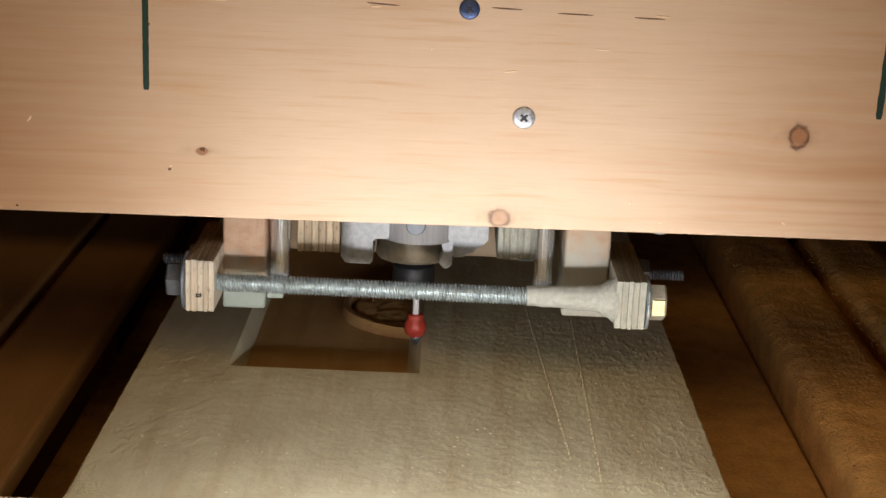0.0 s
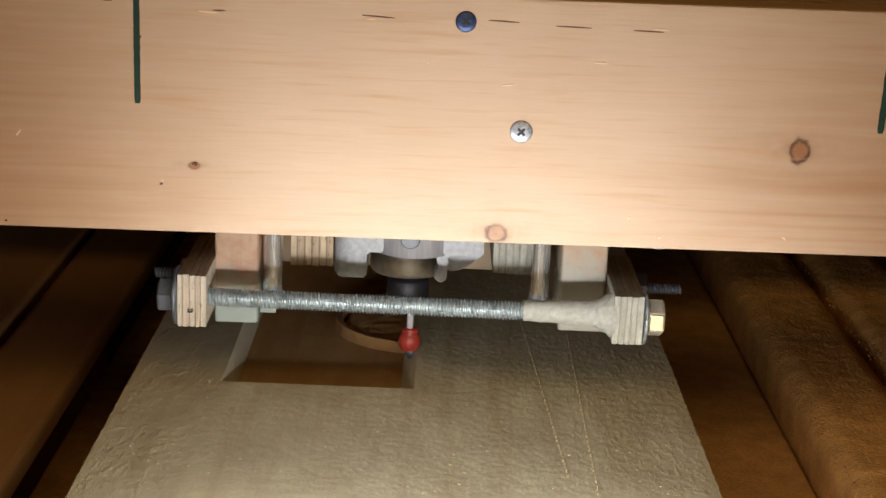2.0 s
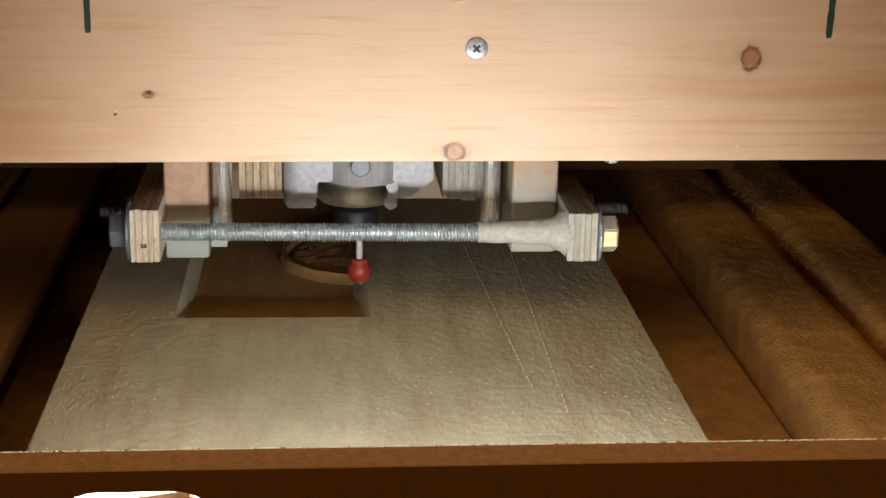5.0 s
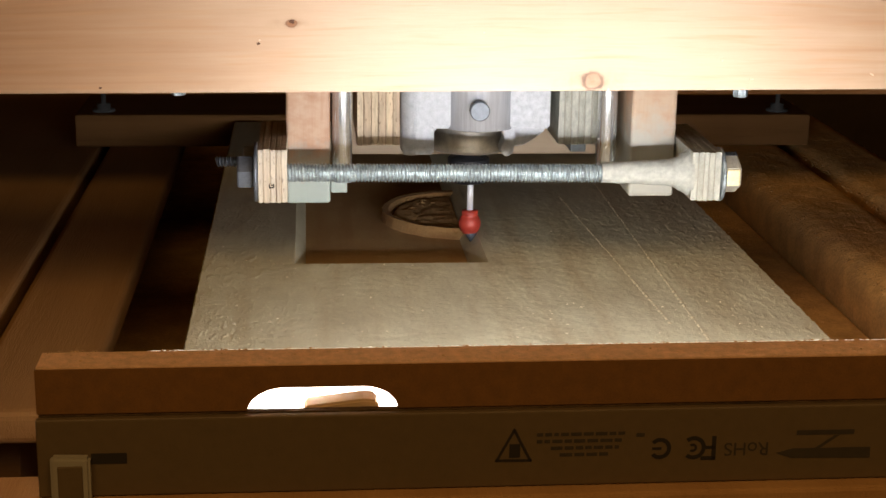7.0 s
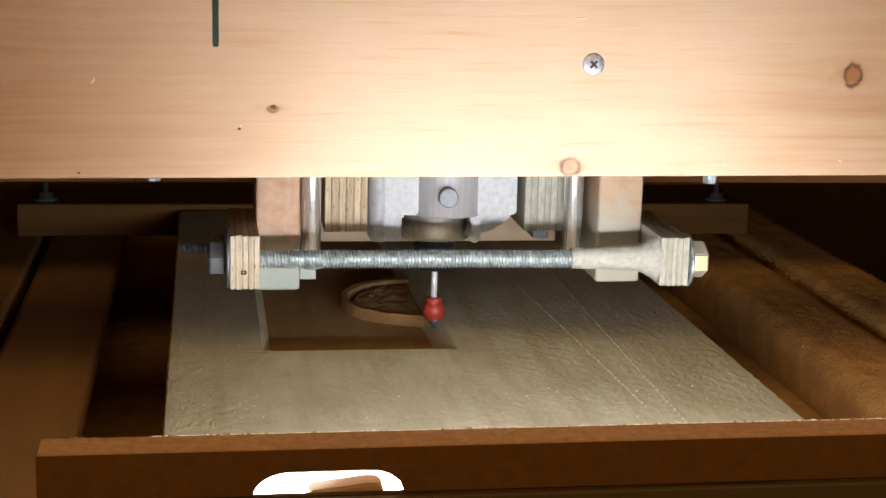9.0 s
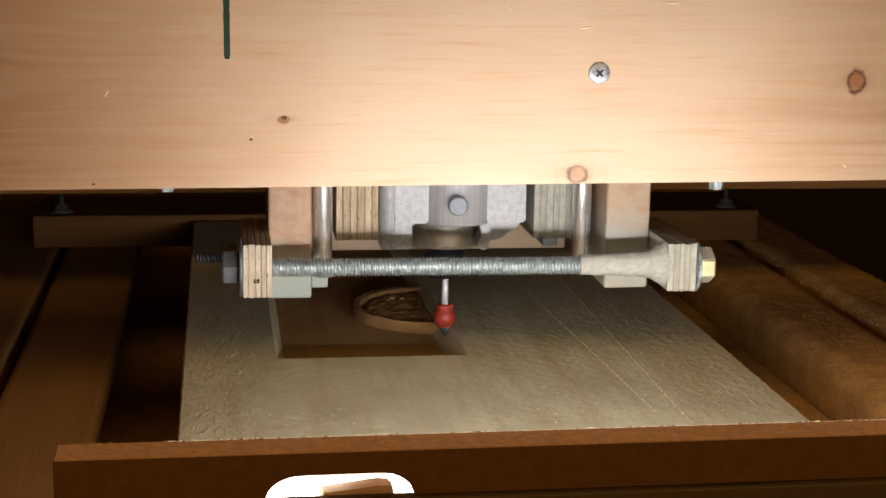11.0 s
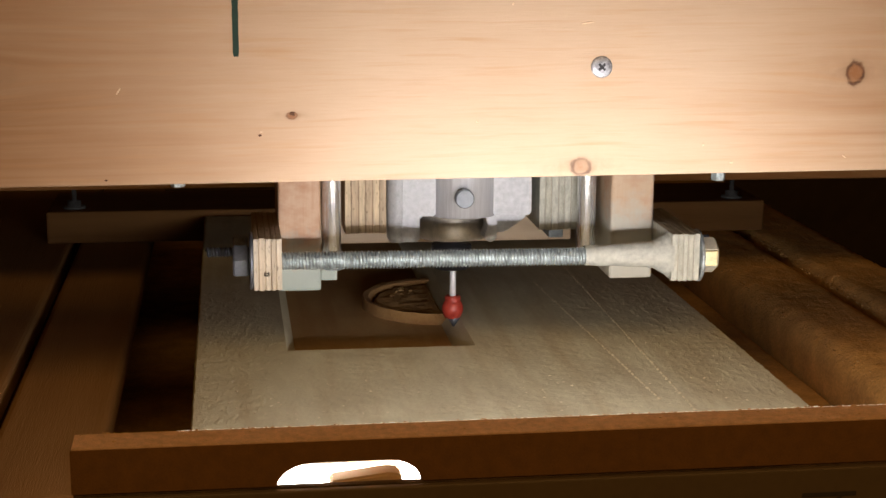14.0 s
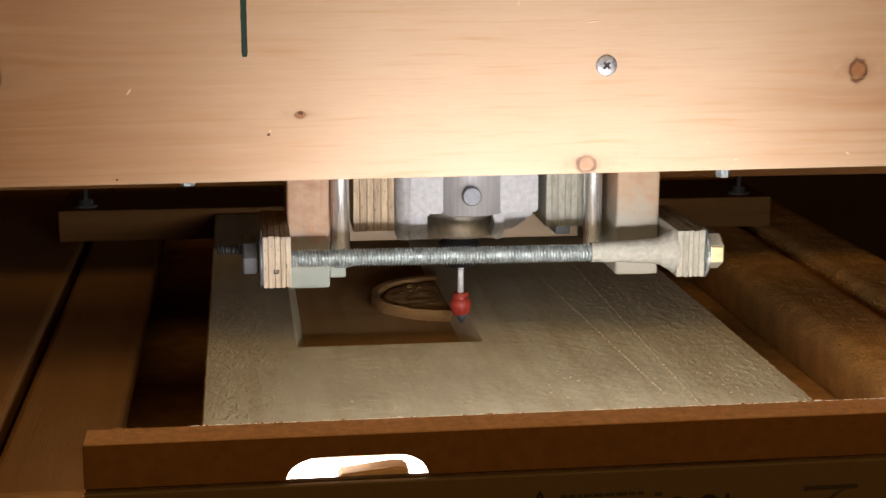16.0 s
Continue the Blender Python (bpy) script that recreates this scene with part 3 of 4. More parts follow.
while len(spots) < 380:
    x, y = rng.uniform(fx0 + 0.002, fx1 - 0.002), rng.uniform(fy0 + 0.003, 0.30)
    rough = 0.5 + 0.5 * noise.noise((x * 28, y * 28, 4)) + (0.25 if x < -0.06 or x > 0.07 else 0.0) - 0.9 * max(0.0, y + 0.03) * 5
    if (px0 - 0.001 < x < px1 + 0.001 and y > py0 - 0.001) or rng.random() > rough:
        continue
    spots.append((x, y, FOAM_TOP + 0.00002, rng.choice((0.00016, 0.0002, 0.00026, 0.00034, 0.00042))))
for k in range(9):
    spots.append((rng.gauss(-0.108, 0.006), rng.gauss(0.083, 0.003), FOAM_TOP + 0.0001, rng.choice((0.0002, 0.0003, 0.0004))))
torn = [(rng.gauss(-0.037, 0.007), rng.gauss(0.203, 0.010), FLOOR_Z + 0.0042, rng.choice((0.0005, 0.0008, 0.0011))) for k in range(9)]
lumps("torn_lumps", torn, 12, "torn pale lumps on the half-milled relief")
tagged(part("foam_crumbs", crumbs_mesh(spots, 3), CRUMB), "pale foam crumbs scattered over the foam block", "crumbs", kind="stuff")

# ---- gantry ----
beam = empty("gantry_board", 0, 0.0095, 0.05)
tagged(beam, "planed pine gantry board with knots, screws and green marks", "gantry board")
TILT = Matrix.Rotation(radians(-0.33), 3, "Y")


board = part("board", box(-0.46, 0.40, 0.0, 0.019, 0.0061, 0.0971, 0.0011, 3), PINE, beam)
board.matrix_local = Matrix.Translation(-beam.location) @ TILT.to_4x4()


def screw_head(x, z, r, name, mat, spin):
    """A cross-recess countersunk head in the board's face."""
    b = lathe([(r * 0.7, -0.0005), (r, -0.0002), (r, 0.0002), (r * 0.86, 0.0006), (r * 0.45, 0.0008)], 28, "z")
    bmesh.ops.rotate(b, verts=b.verts, matrix=Matrix.Rotation(radians(90), 3, "X"))
    bmesh.ops.translate(b, verts=b.verts, vec=(x, 0.0, z))
    ob = part(name, rel(b, beam), mat, beam, "countersunk cross-head screw")
    c = bmesh.new()
    for turn in (0, 90):
        a = box(-r * 0.42, r * 0.42, -0.00095, -0.0006, -r * 0.12, r * 0.12, 0.0001, 1)
        bmesh.ops.rotate(a, verts=a.verts, matrix=Matrix.Rotation(radians(turn + spin), 3, "Y"))
        join(c, a)
    bmesh.ops.translate(c, verts=c.verts, vec=(x, 0.0, z))
    bmesh.ops.translate(c, verts=c.verts, vec=-beam.location)
    r_ob = part("cross_recess", c, plain("recess_shade", (0.06, 0.06, 0.065), 0.6, 0.3, 0.3, 300, 0.2), ob)
    r_ob.matrix_parent_inverse = Matrix()
    return ob


BLUED = plain("blue_steel", (0.06, 0.09, 0.19), 0.4, 0.6, 0.4, 600, 0.2)
screw_head(-0.0036, 0.0879, 0.0038, "screw", BLUED, 40)
screw_head(0.0183, 0.0487, 0.0042, "screw", SCREW, 45)


def marker(x0, z0, x1, z1, w):
    b, rng = bmesh.new(), random.Random(int(x0 * 1e4))
    n = 26
    rows = []
    for k in range(n + 1):
        t = k / n
        x, z = x0 + (x1 - x0) * t, z0 + (z1 - z0) * t
        ww = w * (1 + 0.18 * noise.noise((x * 50, z * 400, 0))) * (1.0 if 0 < k else 0.7)
        rows.append([b.verts.new((x - ww, -0.00015, z)), b.verts.new((x + ww, -0.00015, z))])
    for a, c in zip(rows, rows[1:]):
        b.faces.new((a[0], a[1], c[1], c[0]))
    return part("marker_line", rel(b, beam), GREEN, beam, "dark green hand-drawn marker line")


marker(-0.1214, 0.0533, -0.1216, 0.0967, 0.00115)
marker(0.1491, 0.0536, 0.1502, 0.0970, 0.00125)

NICK = plain("raised_fibre", (0.80, 0.62, 0.42), 0.6, 0, 0.1, 400, 0.1)
rng = random.Random(21)
for nx, nz, nl, na in ((0.0126, 0.0657, 0.0055, 8), (0.0456, 0.0751, 0.0055, 0), (-0.0166, 0.0728, 0.0014, 60), (-0.1125, 0.0249, 0.0009, 20), (-0.165, 0.0406, 0.003, 55), (0.06, 0.018, 0.0012, 80), (0.0717, 0.0108, 0.0014, 0), (-0.03, 0.028, 0.001, 10), (0.118, 0.0126, 0.002, -30), (0.0668, 0.0881, 0.006, -3), (-0.0957, 0.0875, 0.008, -3), (-0.0375, 0.0875, 0.004, 2)):
    b = bmesh.new()
    v = bmesh.ops.create_icosphere(b, subdivisions=2, radius=1)["verts"]
    bmesh.ops.scale(b, verts=v, vec=(nl / 2, 0.00028, 0.00035))
    bmesh.ops.rotate(b, verts=v, matrix=Matrix.Rotation(radians(-na), 3, "Y"))
    bmesh.ops.translate(b, verts=v, vec=(nx, 0, nz))
    part("nick", rel(b, beam), NICK, beam)

DENT = plain("dark_dent", (0.11, 0.048, 0.02), 0.8, 0, 0.3, 600, 0.1)
for nx, nz, nl, na in ((0.010, 0.0886, 0.012, -2), (0.035, 0.0876, 0.014, -1), (0.062, 0.0872, 0.012, -1), (-0.035, 0.0884, 0.013, -3), (-0.092, 0.0882, 0.005, 0), (-0.132, 0.0902, 0.004, 0), (-0.1205, 0.0776, 0.0014, 0), (-0.1706, 0.0072, 0.0012, 0), (-0.1130, 0.0236, 0.0014, 10), (-0.1009, 0.0318, 0.0020, 8), (-0.1004, 0.0314, 0.0014, -25), (-0.1002, 0.0320, 0.0010, 60)):
    b = bmesh.new()
    v = bmesh.ops.create_icosphere(b, subdivisions=2, radius=1)["verts"]
    bmesh.ops.scale(b, verts=v, vec=(nl / 2, 0.00016, 0.00028 if nl > 0.0025 else nl * 0.33))
    bmesh.ops.rotate(b, verts=v, matrix=Matrix.Rotation(radians(-na), 3, "Y"))
    bmesh.ops.translate(b, verts=v, vec=(nx, 0, nz))
    part("dent", rel(b, beam), DENT, beam)

for px, py in ((-0.1452, 0.034), (0.0760, 0.030)):
    b = hexnut(0.0030, 0.008, "x", (0, 0, 0))
    bmesh.ops.rotate(b, verts=b.verts, matrix=Matrix.Rotation(radians(-90), 3, "Y"))
    bmesh.ops.translate(b, verts=b.verts, vec=(px, py, -0.0012))
    part("bolt_end", rel(b, beam), ZINC, beam, "zinc bolt end under the board")
part("metal_strip", rel(box(-0.0850, 0.0180, 0.0205, 0.0440, 0.0040, 0.0072, 0.0003, 1), beam), CAST, beam, "bare aluminium strip under the board")
part("rail_shelf", rel(box(-0.46, 0.40, 0.0195, 0.0455, 0.0120, 0.0255, 0.001), beam), SHADED_TIMBER, beam, "wooden shelf behind the board, shade in its dark colour")

# its unseen upper part is added height, to shade the planks behind
tagged(part("rear_gantry_board", box(-0.46, 0.40, 0.235, 0.254, -0.036, 0.150, 0.0012), wood("rear_board_brown", (0.30, 0.165, 0.065), (0.19, 0.095, 0.034), rings=240, rough=0.85, relief=0.6)), "dark brown rear gantry board", "gantry board")

# sawdust along the timber edges
rng = random.Random(77)
spots = []
for k in range(1000):
    x = rng.choice((rng.gauss(0.2160, 0.0012), rng.gauss(0.2200, 0.0012), rng.gauss(0.1665, 0.0015), rng.uniform(0.166, 0.265), rng.uniform(0.10, 0.162)))
    y = rng.uniform(-0.13, 0.40)
    z = -0.1248 if x < 0.163 else -0.1000
    if 0.163 < x < 0.1675 or 0.2140 < x < 0.2215:
        z -= 0.0016
    spots.append((x, y, z, rng.choice((0.0002, 0.0003, 0.0004, 0.0006))))
tagged(part("plank_sawdust", crumbs_mesh(spots, 13), plain("plank_sawdust_brown", (0.46, 0.265, 0.092), 0.95, 0, 0.3, 500, 0.4)), "brown sawdust clinging to the bed planks", "sawdust", kind="stuff")


# ---- spindle carriage ----
def ply_block(name, x0, x1, y0, y1, z0, z1, parent, seed, n=5, dusty=0):
    """Plywood seen on its edge: upright plies side by side, alternately light and dark, each a little uneven."""
    rng_ = random.Random(seed)
    holder = part(name, box(x0 + 0.0008, x1 - 0.0008, y0 + 0.0007, y1 - 0.0007, z0 + 0.0007, z1 - 0.0007, 0), (GLUE, GLUE_DUST, GLUE_PALE)[dusty], parent, "plywood with pale and dark plies")
    cuts = [x0] + [x0 + (x1 - x0) * (k + rng_.uniform(-0.12, 0.12)) / n for k in range(1, n)] + [x1]
    for k in range(n):
        j = rng_.uniform(0.0, 0.0005)
        b = box(cuts[k] + 0.00016, cuts[k + 1] - 0.00016, y0 + j, y1 - j, z0 + rng_.uniform(0, 0.0004), z1 - rng_.uniform(0, 0.0005), 0.00025, 1)
        part("ply", b, ((PLY_LIGHT, PLY_MID), (PLY_DUST, PLY_DUST_MID), (PLY_PALE, PLY_PALE_MID))[dusty][k % 2], holder)
    return holder


GLUE_DUST = plain("dusty_glue_line", (0.40, 0.37, 0.295), 0.9, 0, 0.2, 200, 0.3)
GLUE_PALE = plain("pale_glue_line", (0.44, 0.36, 0.25), 0.9, 0, 0.25, 200, 0.3)
PLY_PALE = ply("pale_ply_light", (0.66, 0.585, 0.455))
PLY_PALE_MID = ply("pale_ply_mid", (0.60, 0.515, 0.385))
GLUE = plain("glue_line", (0.31, 0.22, 0.135), 0.8, 0, 0.3, 200, 0.3)
PLY_MID = ply("ply_mid", (0.58, 0.455, 0.305))
PLY_DUST = plain("dusty_ply_light", (0.48, 0.485, 0.41), 0.9, 0, 0.3, 260, 0.8, 0.0007, stretch=(2, 2, 0.8))
PLY_DUST_MID = plain("dusty_ply_mid", (0.43, 0.43, 0.355), 0.9, 0, 0.3, 260, 0.8, 0.0007, stretch=(2, 2, 0.8))

carriage = empty("spindle_carriage", 0.0, 0.0, 0.0)
tagged(carriage, "wood and plywood spindle carriage with steel guide rods, dusty", "spindle carriage")
ply_block("side_plate", -0.1157, -0.1036, 0.0500, 0.112, -0.0488, -0.0262, carriage, 1, 5, 2)
ply_block("side_plate", 0.0630, 0.0757, 0.0490, 0.112, -0.0486, -0.0275, carriage, 2, 5, 1)
part("post", box(-0.1044, -0.0858, 0.0800, 0.118, -0.0562, 0.160, 0.0016, 3), POST_TEAL, carriage, "pine post stained teal at its foot")
part("post", box(0.0432, 0.0628, 0.0800, 0.118, -0.0538, 0.160, 0.0016, 3), POST_DUST, carriage, "pine post with a dusty foot")
ply_block("cheek", -0.0740, -0.0551, 0.1000, 0.165, -0.0352, 0.160, carriage, 3, 6)
ply_block("cheek", 0.0147, 0.0327, 0.1000, 0.165, -0.0352, 0.160, carriage, 4, 6, 1)
for gx, gy in ((-0.0806, 0.0900), (0.0352, 0.0940)):
    part("guide_rod", lathe([(0.0039, -0.0468), (0.0043, -0.0462), (0.0043, 0.170)], 40, "z", (gx, gy, 0)), CHROME, carriage, "bright round steel guide rod")
    part("rod_foot", lathe([(0.0044, -0.0482), (0.0049, -0.0478), (0.0049, -0.0440), (0.0046, -0.0435)], 20, "z", (gx + 0.0005, gy - 0.002, 0)), ZINC, carriage, "zinc foot of the guide rod")
part("foot_block", box(-0.0856, -0.0785, 0.0850, 0.100, -0.0528, -0.0442, 0.0008), POST_TEAL, carriage, "small teal-stained block beside the post")
part("bracket", box(0.0262, 0.0335, 0.134, 0.150, -0.0455, -0.034, 0.0010), plain("dull_zinc_bracket", (0.13, 0.15, 0.15), 0.6, 0.3, 0.35, 200, 0.3), carriage, "zinc angle bracket")
part("back_plate", box(-0.0840, 0.0440, 0.1655, 0.178, -0.0530, -0.010, 0.0008), wood("pale_back_board", (0.42, 0.32, 0.20), (0.28, 0.18, 0.09), rings=420), carriage, "pale wooden cross piece behind the spindle")

# dust caked on the right of the carriage
def cake(x0, x1, r0, r1, y, z, seed):
    b = bmesh.new()
    rows, n, m_ = [], 30, 24
    for k in range(n + 1):
        t = k / n
        r = r0 + (r1 - r0) * t ** 1.5
        row = []
        for i in range(m_):
            a = 2 * math.pi * i / m_
            rr = r * (1 + 0.07 * noise.noise((t * 6 + seed, math.cos(a) * 2, math.sin(a) * 2)) + 0.025 * noise.noise((t * 26, a * 4, seed)))
            row.append(b.verts.new((x0 + (x1 - x0) * t, y + rr * math.cos(a), z + rr * math.sin(a))))
        rows.append(row)
    for p, q in zip(rows, rows[1:]):
        for i in range(m_):
            b.faces.new((p[i], q[i], q[(i + 1) % m_], p[(i + 1) % m_])).smooth = True
    return b


part("dust_sleeve", cake(0.0265, 0.0560, 0.0043, 0.0057, 0.0575, -0.0380, 1), DUST, carriage, "thick pale dust caked round the rod")
part("dust_cone", cake(0.0550, 0.0640, 0.0056, 0.0105, 0.0580, -0.0382, 5), DUST, carriage, "pale dust heaped against the side plate")

# ---- threaded rods with nuts and washers ----
def rod_mesh(x0, x1, y, z, tilt=0.0, r=0.00397):
    b = thread(r, 0.00141, x1 - x0)
    bmesh.ops.rotate(b, cent=(0, 0, 0), verts=b.verts, matrix=Matrix.Rotation(tilt, 3, "Y"))
    bmesh.ops.translate(b, verts=b.verts, vec=(x0, y, z))
    return b


front_rod = empty("threaded_rod", -0.02, 0.075, -0.0410)
tagged(front_rod, "zinc threaded rod clamping the carriage's side plates, dust caked", "threaded rod")
front_rod_shift = Vector((0.0007, -0.0175, 0.0028))
part("rod", rel(rod_mesh(-0.1250, 0.0842, 0.075, -0.0403, 0.0055), front_rod), ZINC, front_rod)
part("washer", rel(lathe([(0.0115, 0), (0.0122, 0.0002), (0.0122, 0.0013), (0.0115, 0.0015)], 32, "x", (-0.1179, 0.075, -0.0400)), front_rod), DARK_STEEL, front_rod, "dark steel washer")
part("nut", rel(hexnut(0.0074, 0.0068, "x", (-0.1248, 0.075, -0.0400), 0.3), front_rod), DARK_STEEL, front_rod, "dark steel hex nut")
part("washer", rel(lathe([(0.0105, 0), (0.0114, 0.0002), (0.0114, 0.0013), (0.0105, 0.0015)], 32, "x", (0.0752, 0.075, -0.0416)), front_rod), ZINC, front_rod, "dusty zinc washer")
part("nut", rel(hexnut(0.0078, 0.0070, "x", (0.0769, 0.075, -0.0416), 0.0), front_rod), plain("dusty_brass", (0.47, 0.44, 0.34), 0.85, 0, 0.3, 320, 0.6), front_rod, "yellow zinc hex nut under grey dust")
# brighter plate laid on the facet in place of its reflection
part("nut_glint", rel(box(0.0776, 0.0832, 0.0673, 0.0690, -0.0450, -0.0382, 0.0004), front_rod), BRASS, front_rod, "bright yellow plate for the reflection on the nut's facet")
front_rod.location += front_rod_shift
back_rod = empty("side_bolt", 0.08, 0.120, -0.0455)
tagged(back_rod, "dark steel bolt with nut through the dusty side plate", "bolt", "bolts through the side plates")
part("bolt_shaft", rel(rod_mesh(0.0600, 0.1010, 0.120, -0.0450, r=0.0026), back_rod), DARK_STEEL, back_rod)
part("nut", rel(hexnut(0.0072, 0.0068, "x", (0.0785, 0.120, -0.0450), 0.1), back_rod), DARK_STEEL, back_rod)
left_bolt = empty("side_bolt", -0.12, 0.114, -0.0455)
tagged(left_bolt, "dark steel bolt with nut through the side plate", "bolt", "bolts through the side plates")
part("bolt_shaft", rel(rod_mesh(-0.1365, -0.0960, 0.114, -0.0450, r=0.0026), left_bolt), DARK_STEEL, left_bolt)
part("nut", rel(hexnut(0.0072, 0.0068, "x", (-0.1240, 0.114, -0.0450), 0.1), left_bolt), ZINC, left_bolt)


# ---- router motor ----
motor = empty("router_motor", -0.0205, 0.137, -0.02)
tagged(motor, "cast aluminium router base with a black collet", "router")
outline = [(-0.0480, 0.150), (-0.0480, -0.0352), (-0.0392, -0.0352), (-0.0392, -0.0236), (0.0117, -0.0236), (0.0117, 0.150)]
part("base_casting", rel(prism(outline, 0.1085, 0.160, 0.0009), motor), CAST, motor)
part("clamp_collar", rel(lathe([(0.0166, -0.0240), (0.0172, -0.0234), (0.0172, 0.100)], 56, "z", (-0.0190, 0.1196, 0)), motor), MACHINED, motor, "round cast clamp collar")
part("corner_lobe", rel(lathe([(0.0034, -0.0360), (0.0050, -0.0335), (0.0050, 0.105)], 28, "z", (-0.0486, 0.1150, 0)), motor), CAST, motor)
part("barrel", rel(lathe([(0.0120, -0.0374), (0.0162, -0.0372), (0.0172, -0.0355), (0.0168, -0.0300), (0.0168, -0.0220)], 40, "z", (-0.0215, 0.1330, 0)), motor), BARREL, motor)
fin = [(-0.0095, -0.0230), (-0.0078, -0.0290), (-0.0100, -0.0340), (-0.0070, -0.0366), (-0.0040, -0.0350), (-0.0035, -0.0230)]
part("fin", rel(prism(fin, 0.1100, 0.128, 0.0005), motor), CAST, motor)
wing = [(-0.0036, -0.0232), (-0.0036, -0.0335), (0.0015, -0.0330), (0.0060, -0.0300), (0.0112, -0.0262), (0.0113, -0.0232)]
part("wing", rel(prism(wing, 0.1180, 0.150, 0.0007), motor), CAST, motor)
b = lathe([(0.0043, 0.0), (0.0043, 0.0030), (0.0038, 0.0036), (0.0012, 0.0036)], 28, "y", (-0.0203, 0.1020, -0.0142))
for fc in b.faces:
    fc.smooth = False
part("clamp_screw", rel(b, motor), plain("dull_screw_end", (0.20, 0.22, 0.24), 0.5, 0.3, 0.3, 300, 0.3), motor, "round steel clamp screw")
part("collet_nut", rel(lathe([(0.0045, -0.0350), (0.0050, -0.0412), (0.0090, -0.0416), (0.0096, -0.0424), (0.0096, -0.0505), (0.0080, -0.0530), (0.0030, -0.0532)][::-1], 24, "z", (-0.0212, 0.135, 0)), motor), BLACK, motor, "black collet nut")

motor.location += Vector((-0.0012, -0.0120, -0.0035))
bit = empty("router_bit", -0.0213, 0.135, -0.07)
tagged(bit, "router bit with a red ball collar above the foam", "router bit")
part("shank", rel(lathe([(0.0015, -0.0720), (0.0015, -0.0520)], 16, "z", (-0.0213, 0.135, 0)), bit), CARBIDE, bit, "bright steel shank")
part("collar", rel(lathe([(0.0020, -0.0803), (0.0040, -0.0790), (0.0051, -0.0762), (0.0051, -0.0742), (0.0042, -0.0718), (0.0036, -0.0712), (0.0038, -0.0706), (0.0038, -0.0692), (0.0032, -0.0688), (0.0012, -0.0687)], 28, "z", (-0.0213, 0.135, 0)), bit), RED, bit, "red plastic ball collar")
part("cutter", rel(lathe([(0.0003, -0.0840), (0.0030, -0.0798), (0.0030, -0.0790)], 8, "z", (-0.0208, 0.1345, 0)), bit), DARK_STEEL, bit, "dark pointed cutter")

bit.location += Vector((0.0006, -0.0060, -0.0028))
# a pencil scribble on the left side plate
scribble = box(-0.1112, -0.1107, 0.0498, 0.0503, -0.0424, -0.0407, 0.0001, 1)
box(-0.1108, -0.1094, 0.0498, 0.0503, -0.0424, -0.0419, 0.0001, 1, scribble)
box(-0.1096, -0.1091, 0.0498, 0.0503, -0.0422, -0.0406, 0.0001, 1, scribble)
box(-0.1104, -0.1095, 0.0498, 0.0503, -0.0413, -0.0410, 0.0001, 1, scribble)
part("pencil_scribble", scribble, PRINT, carriage, "small dark pencil scribble")

# ---- front bar, casing and strip light ----
YAW = Matrix.Translation((-0.1713, -0.1608, -0.0441)) @ pose(0, 0, 0, 0, 0.0, 0.5)  # local x along the bar, y to the back


def bar_outline():
    pts = [(0.0, 0.0), (0.0, -0.0137), (0.0572, -0.0137)]
    for k in range(9):
        a = math.pi * (1 - k / 8 * 0.5)
        pts.append((0.0702 + 0.0116 * math.cos(a), -0.0137 + 0.0070 * math.sin(a)))
    for k in range(9):
        a = math.pi * 0.5 * (1 - k / 8)
        pts.append((0.0908 + 0.0102 * math.cos(a), -0.0137 + 0.0070 * math.sin(a)))
    return pts + [(0.62, -0.0137), (0.62, 0.0)]


front = empty("front_bar", 0, 0, 0)
front.matrix_world = YAW
tagged(front, "brown fibreboard front bar with a hand hole cut in it", "board")
part("bar", prism(bar_outline(), 0.0, 0.0138, 0.0004), MDF, front)
# paler layer added so the bar's top looks lit from above
part("lit_top_layer", box(0.0003, 0.6197, 0.0003, 0.0135, -0.0003, 0.0003, 0.00025, 2), plain("lit_bar_top", (0.80, 0.50, 0.30), 0.95, 0, 0.25, 300, 0.9, 0.0006), front, "thin paler layer, light on the bar's top in its colour")
casing = empty("plastic_casing", 0, 0, 0)
casing.matrix_world = YAW
tagged(casing, "dull grey-brown plastic casing printed with approval marks upside down", "casing")
part("shell", box(0.0, 0.62, -0.0028, -0.0002, -0.0372, -0.0140, 0.0007, 3), PLASTIC, casing)
# added dark strip: stands for shade in the seam, stops lamp light leaking
part("seam_shade", box(0.0005, 0.6195, 0.0002, 0.0030, -0.0170, -0.0138, 0.0002, 1), plain("seam_shade_brown", (0.075, 0.045, 0.02), 0.9, 0, 0.7, 45, 0.3), casing, "dark strip added as the seam's shade")


def mark(name, b, label=""):
    return part(name, b, FADED if name in ("brand_mark", "text_bar") else PRINT, casing, label)


Y0 = -0.00285


def flat(pts):
    b = bmesh.new()
    b.faces.new([b.verts.new((x * 1.047, Y0 - 0.00012, z)) for x, z in pts])
    return b


def strip(x0, x1, z0, z1):
    return flat([(x0, z0), (x1, z0), (x1, z1), (x0, z1)])


def ring2(x, z, r0, r1, a0, a1, n=20):
    b = bmesh.new()
    rows = []
    for k in range(n + 1):
        a = radians(a0 + (a1 - a0) * k / n)
        rows.append([b.verts.new((x * 1.047 + r * math.cos(a), Y0 - 0.00012, z + r * math.sin(a))) for r in (r0, r1)])
    for p, q in zip(rows, rows[1:]):
        b.faces.new((p[0], p[1], q[1], q[0]))
    return b


tri = bmesh.new()
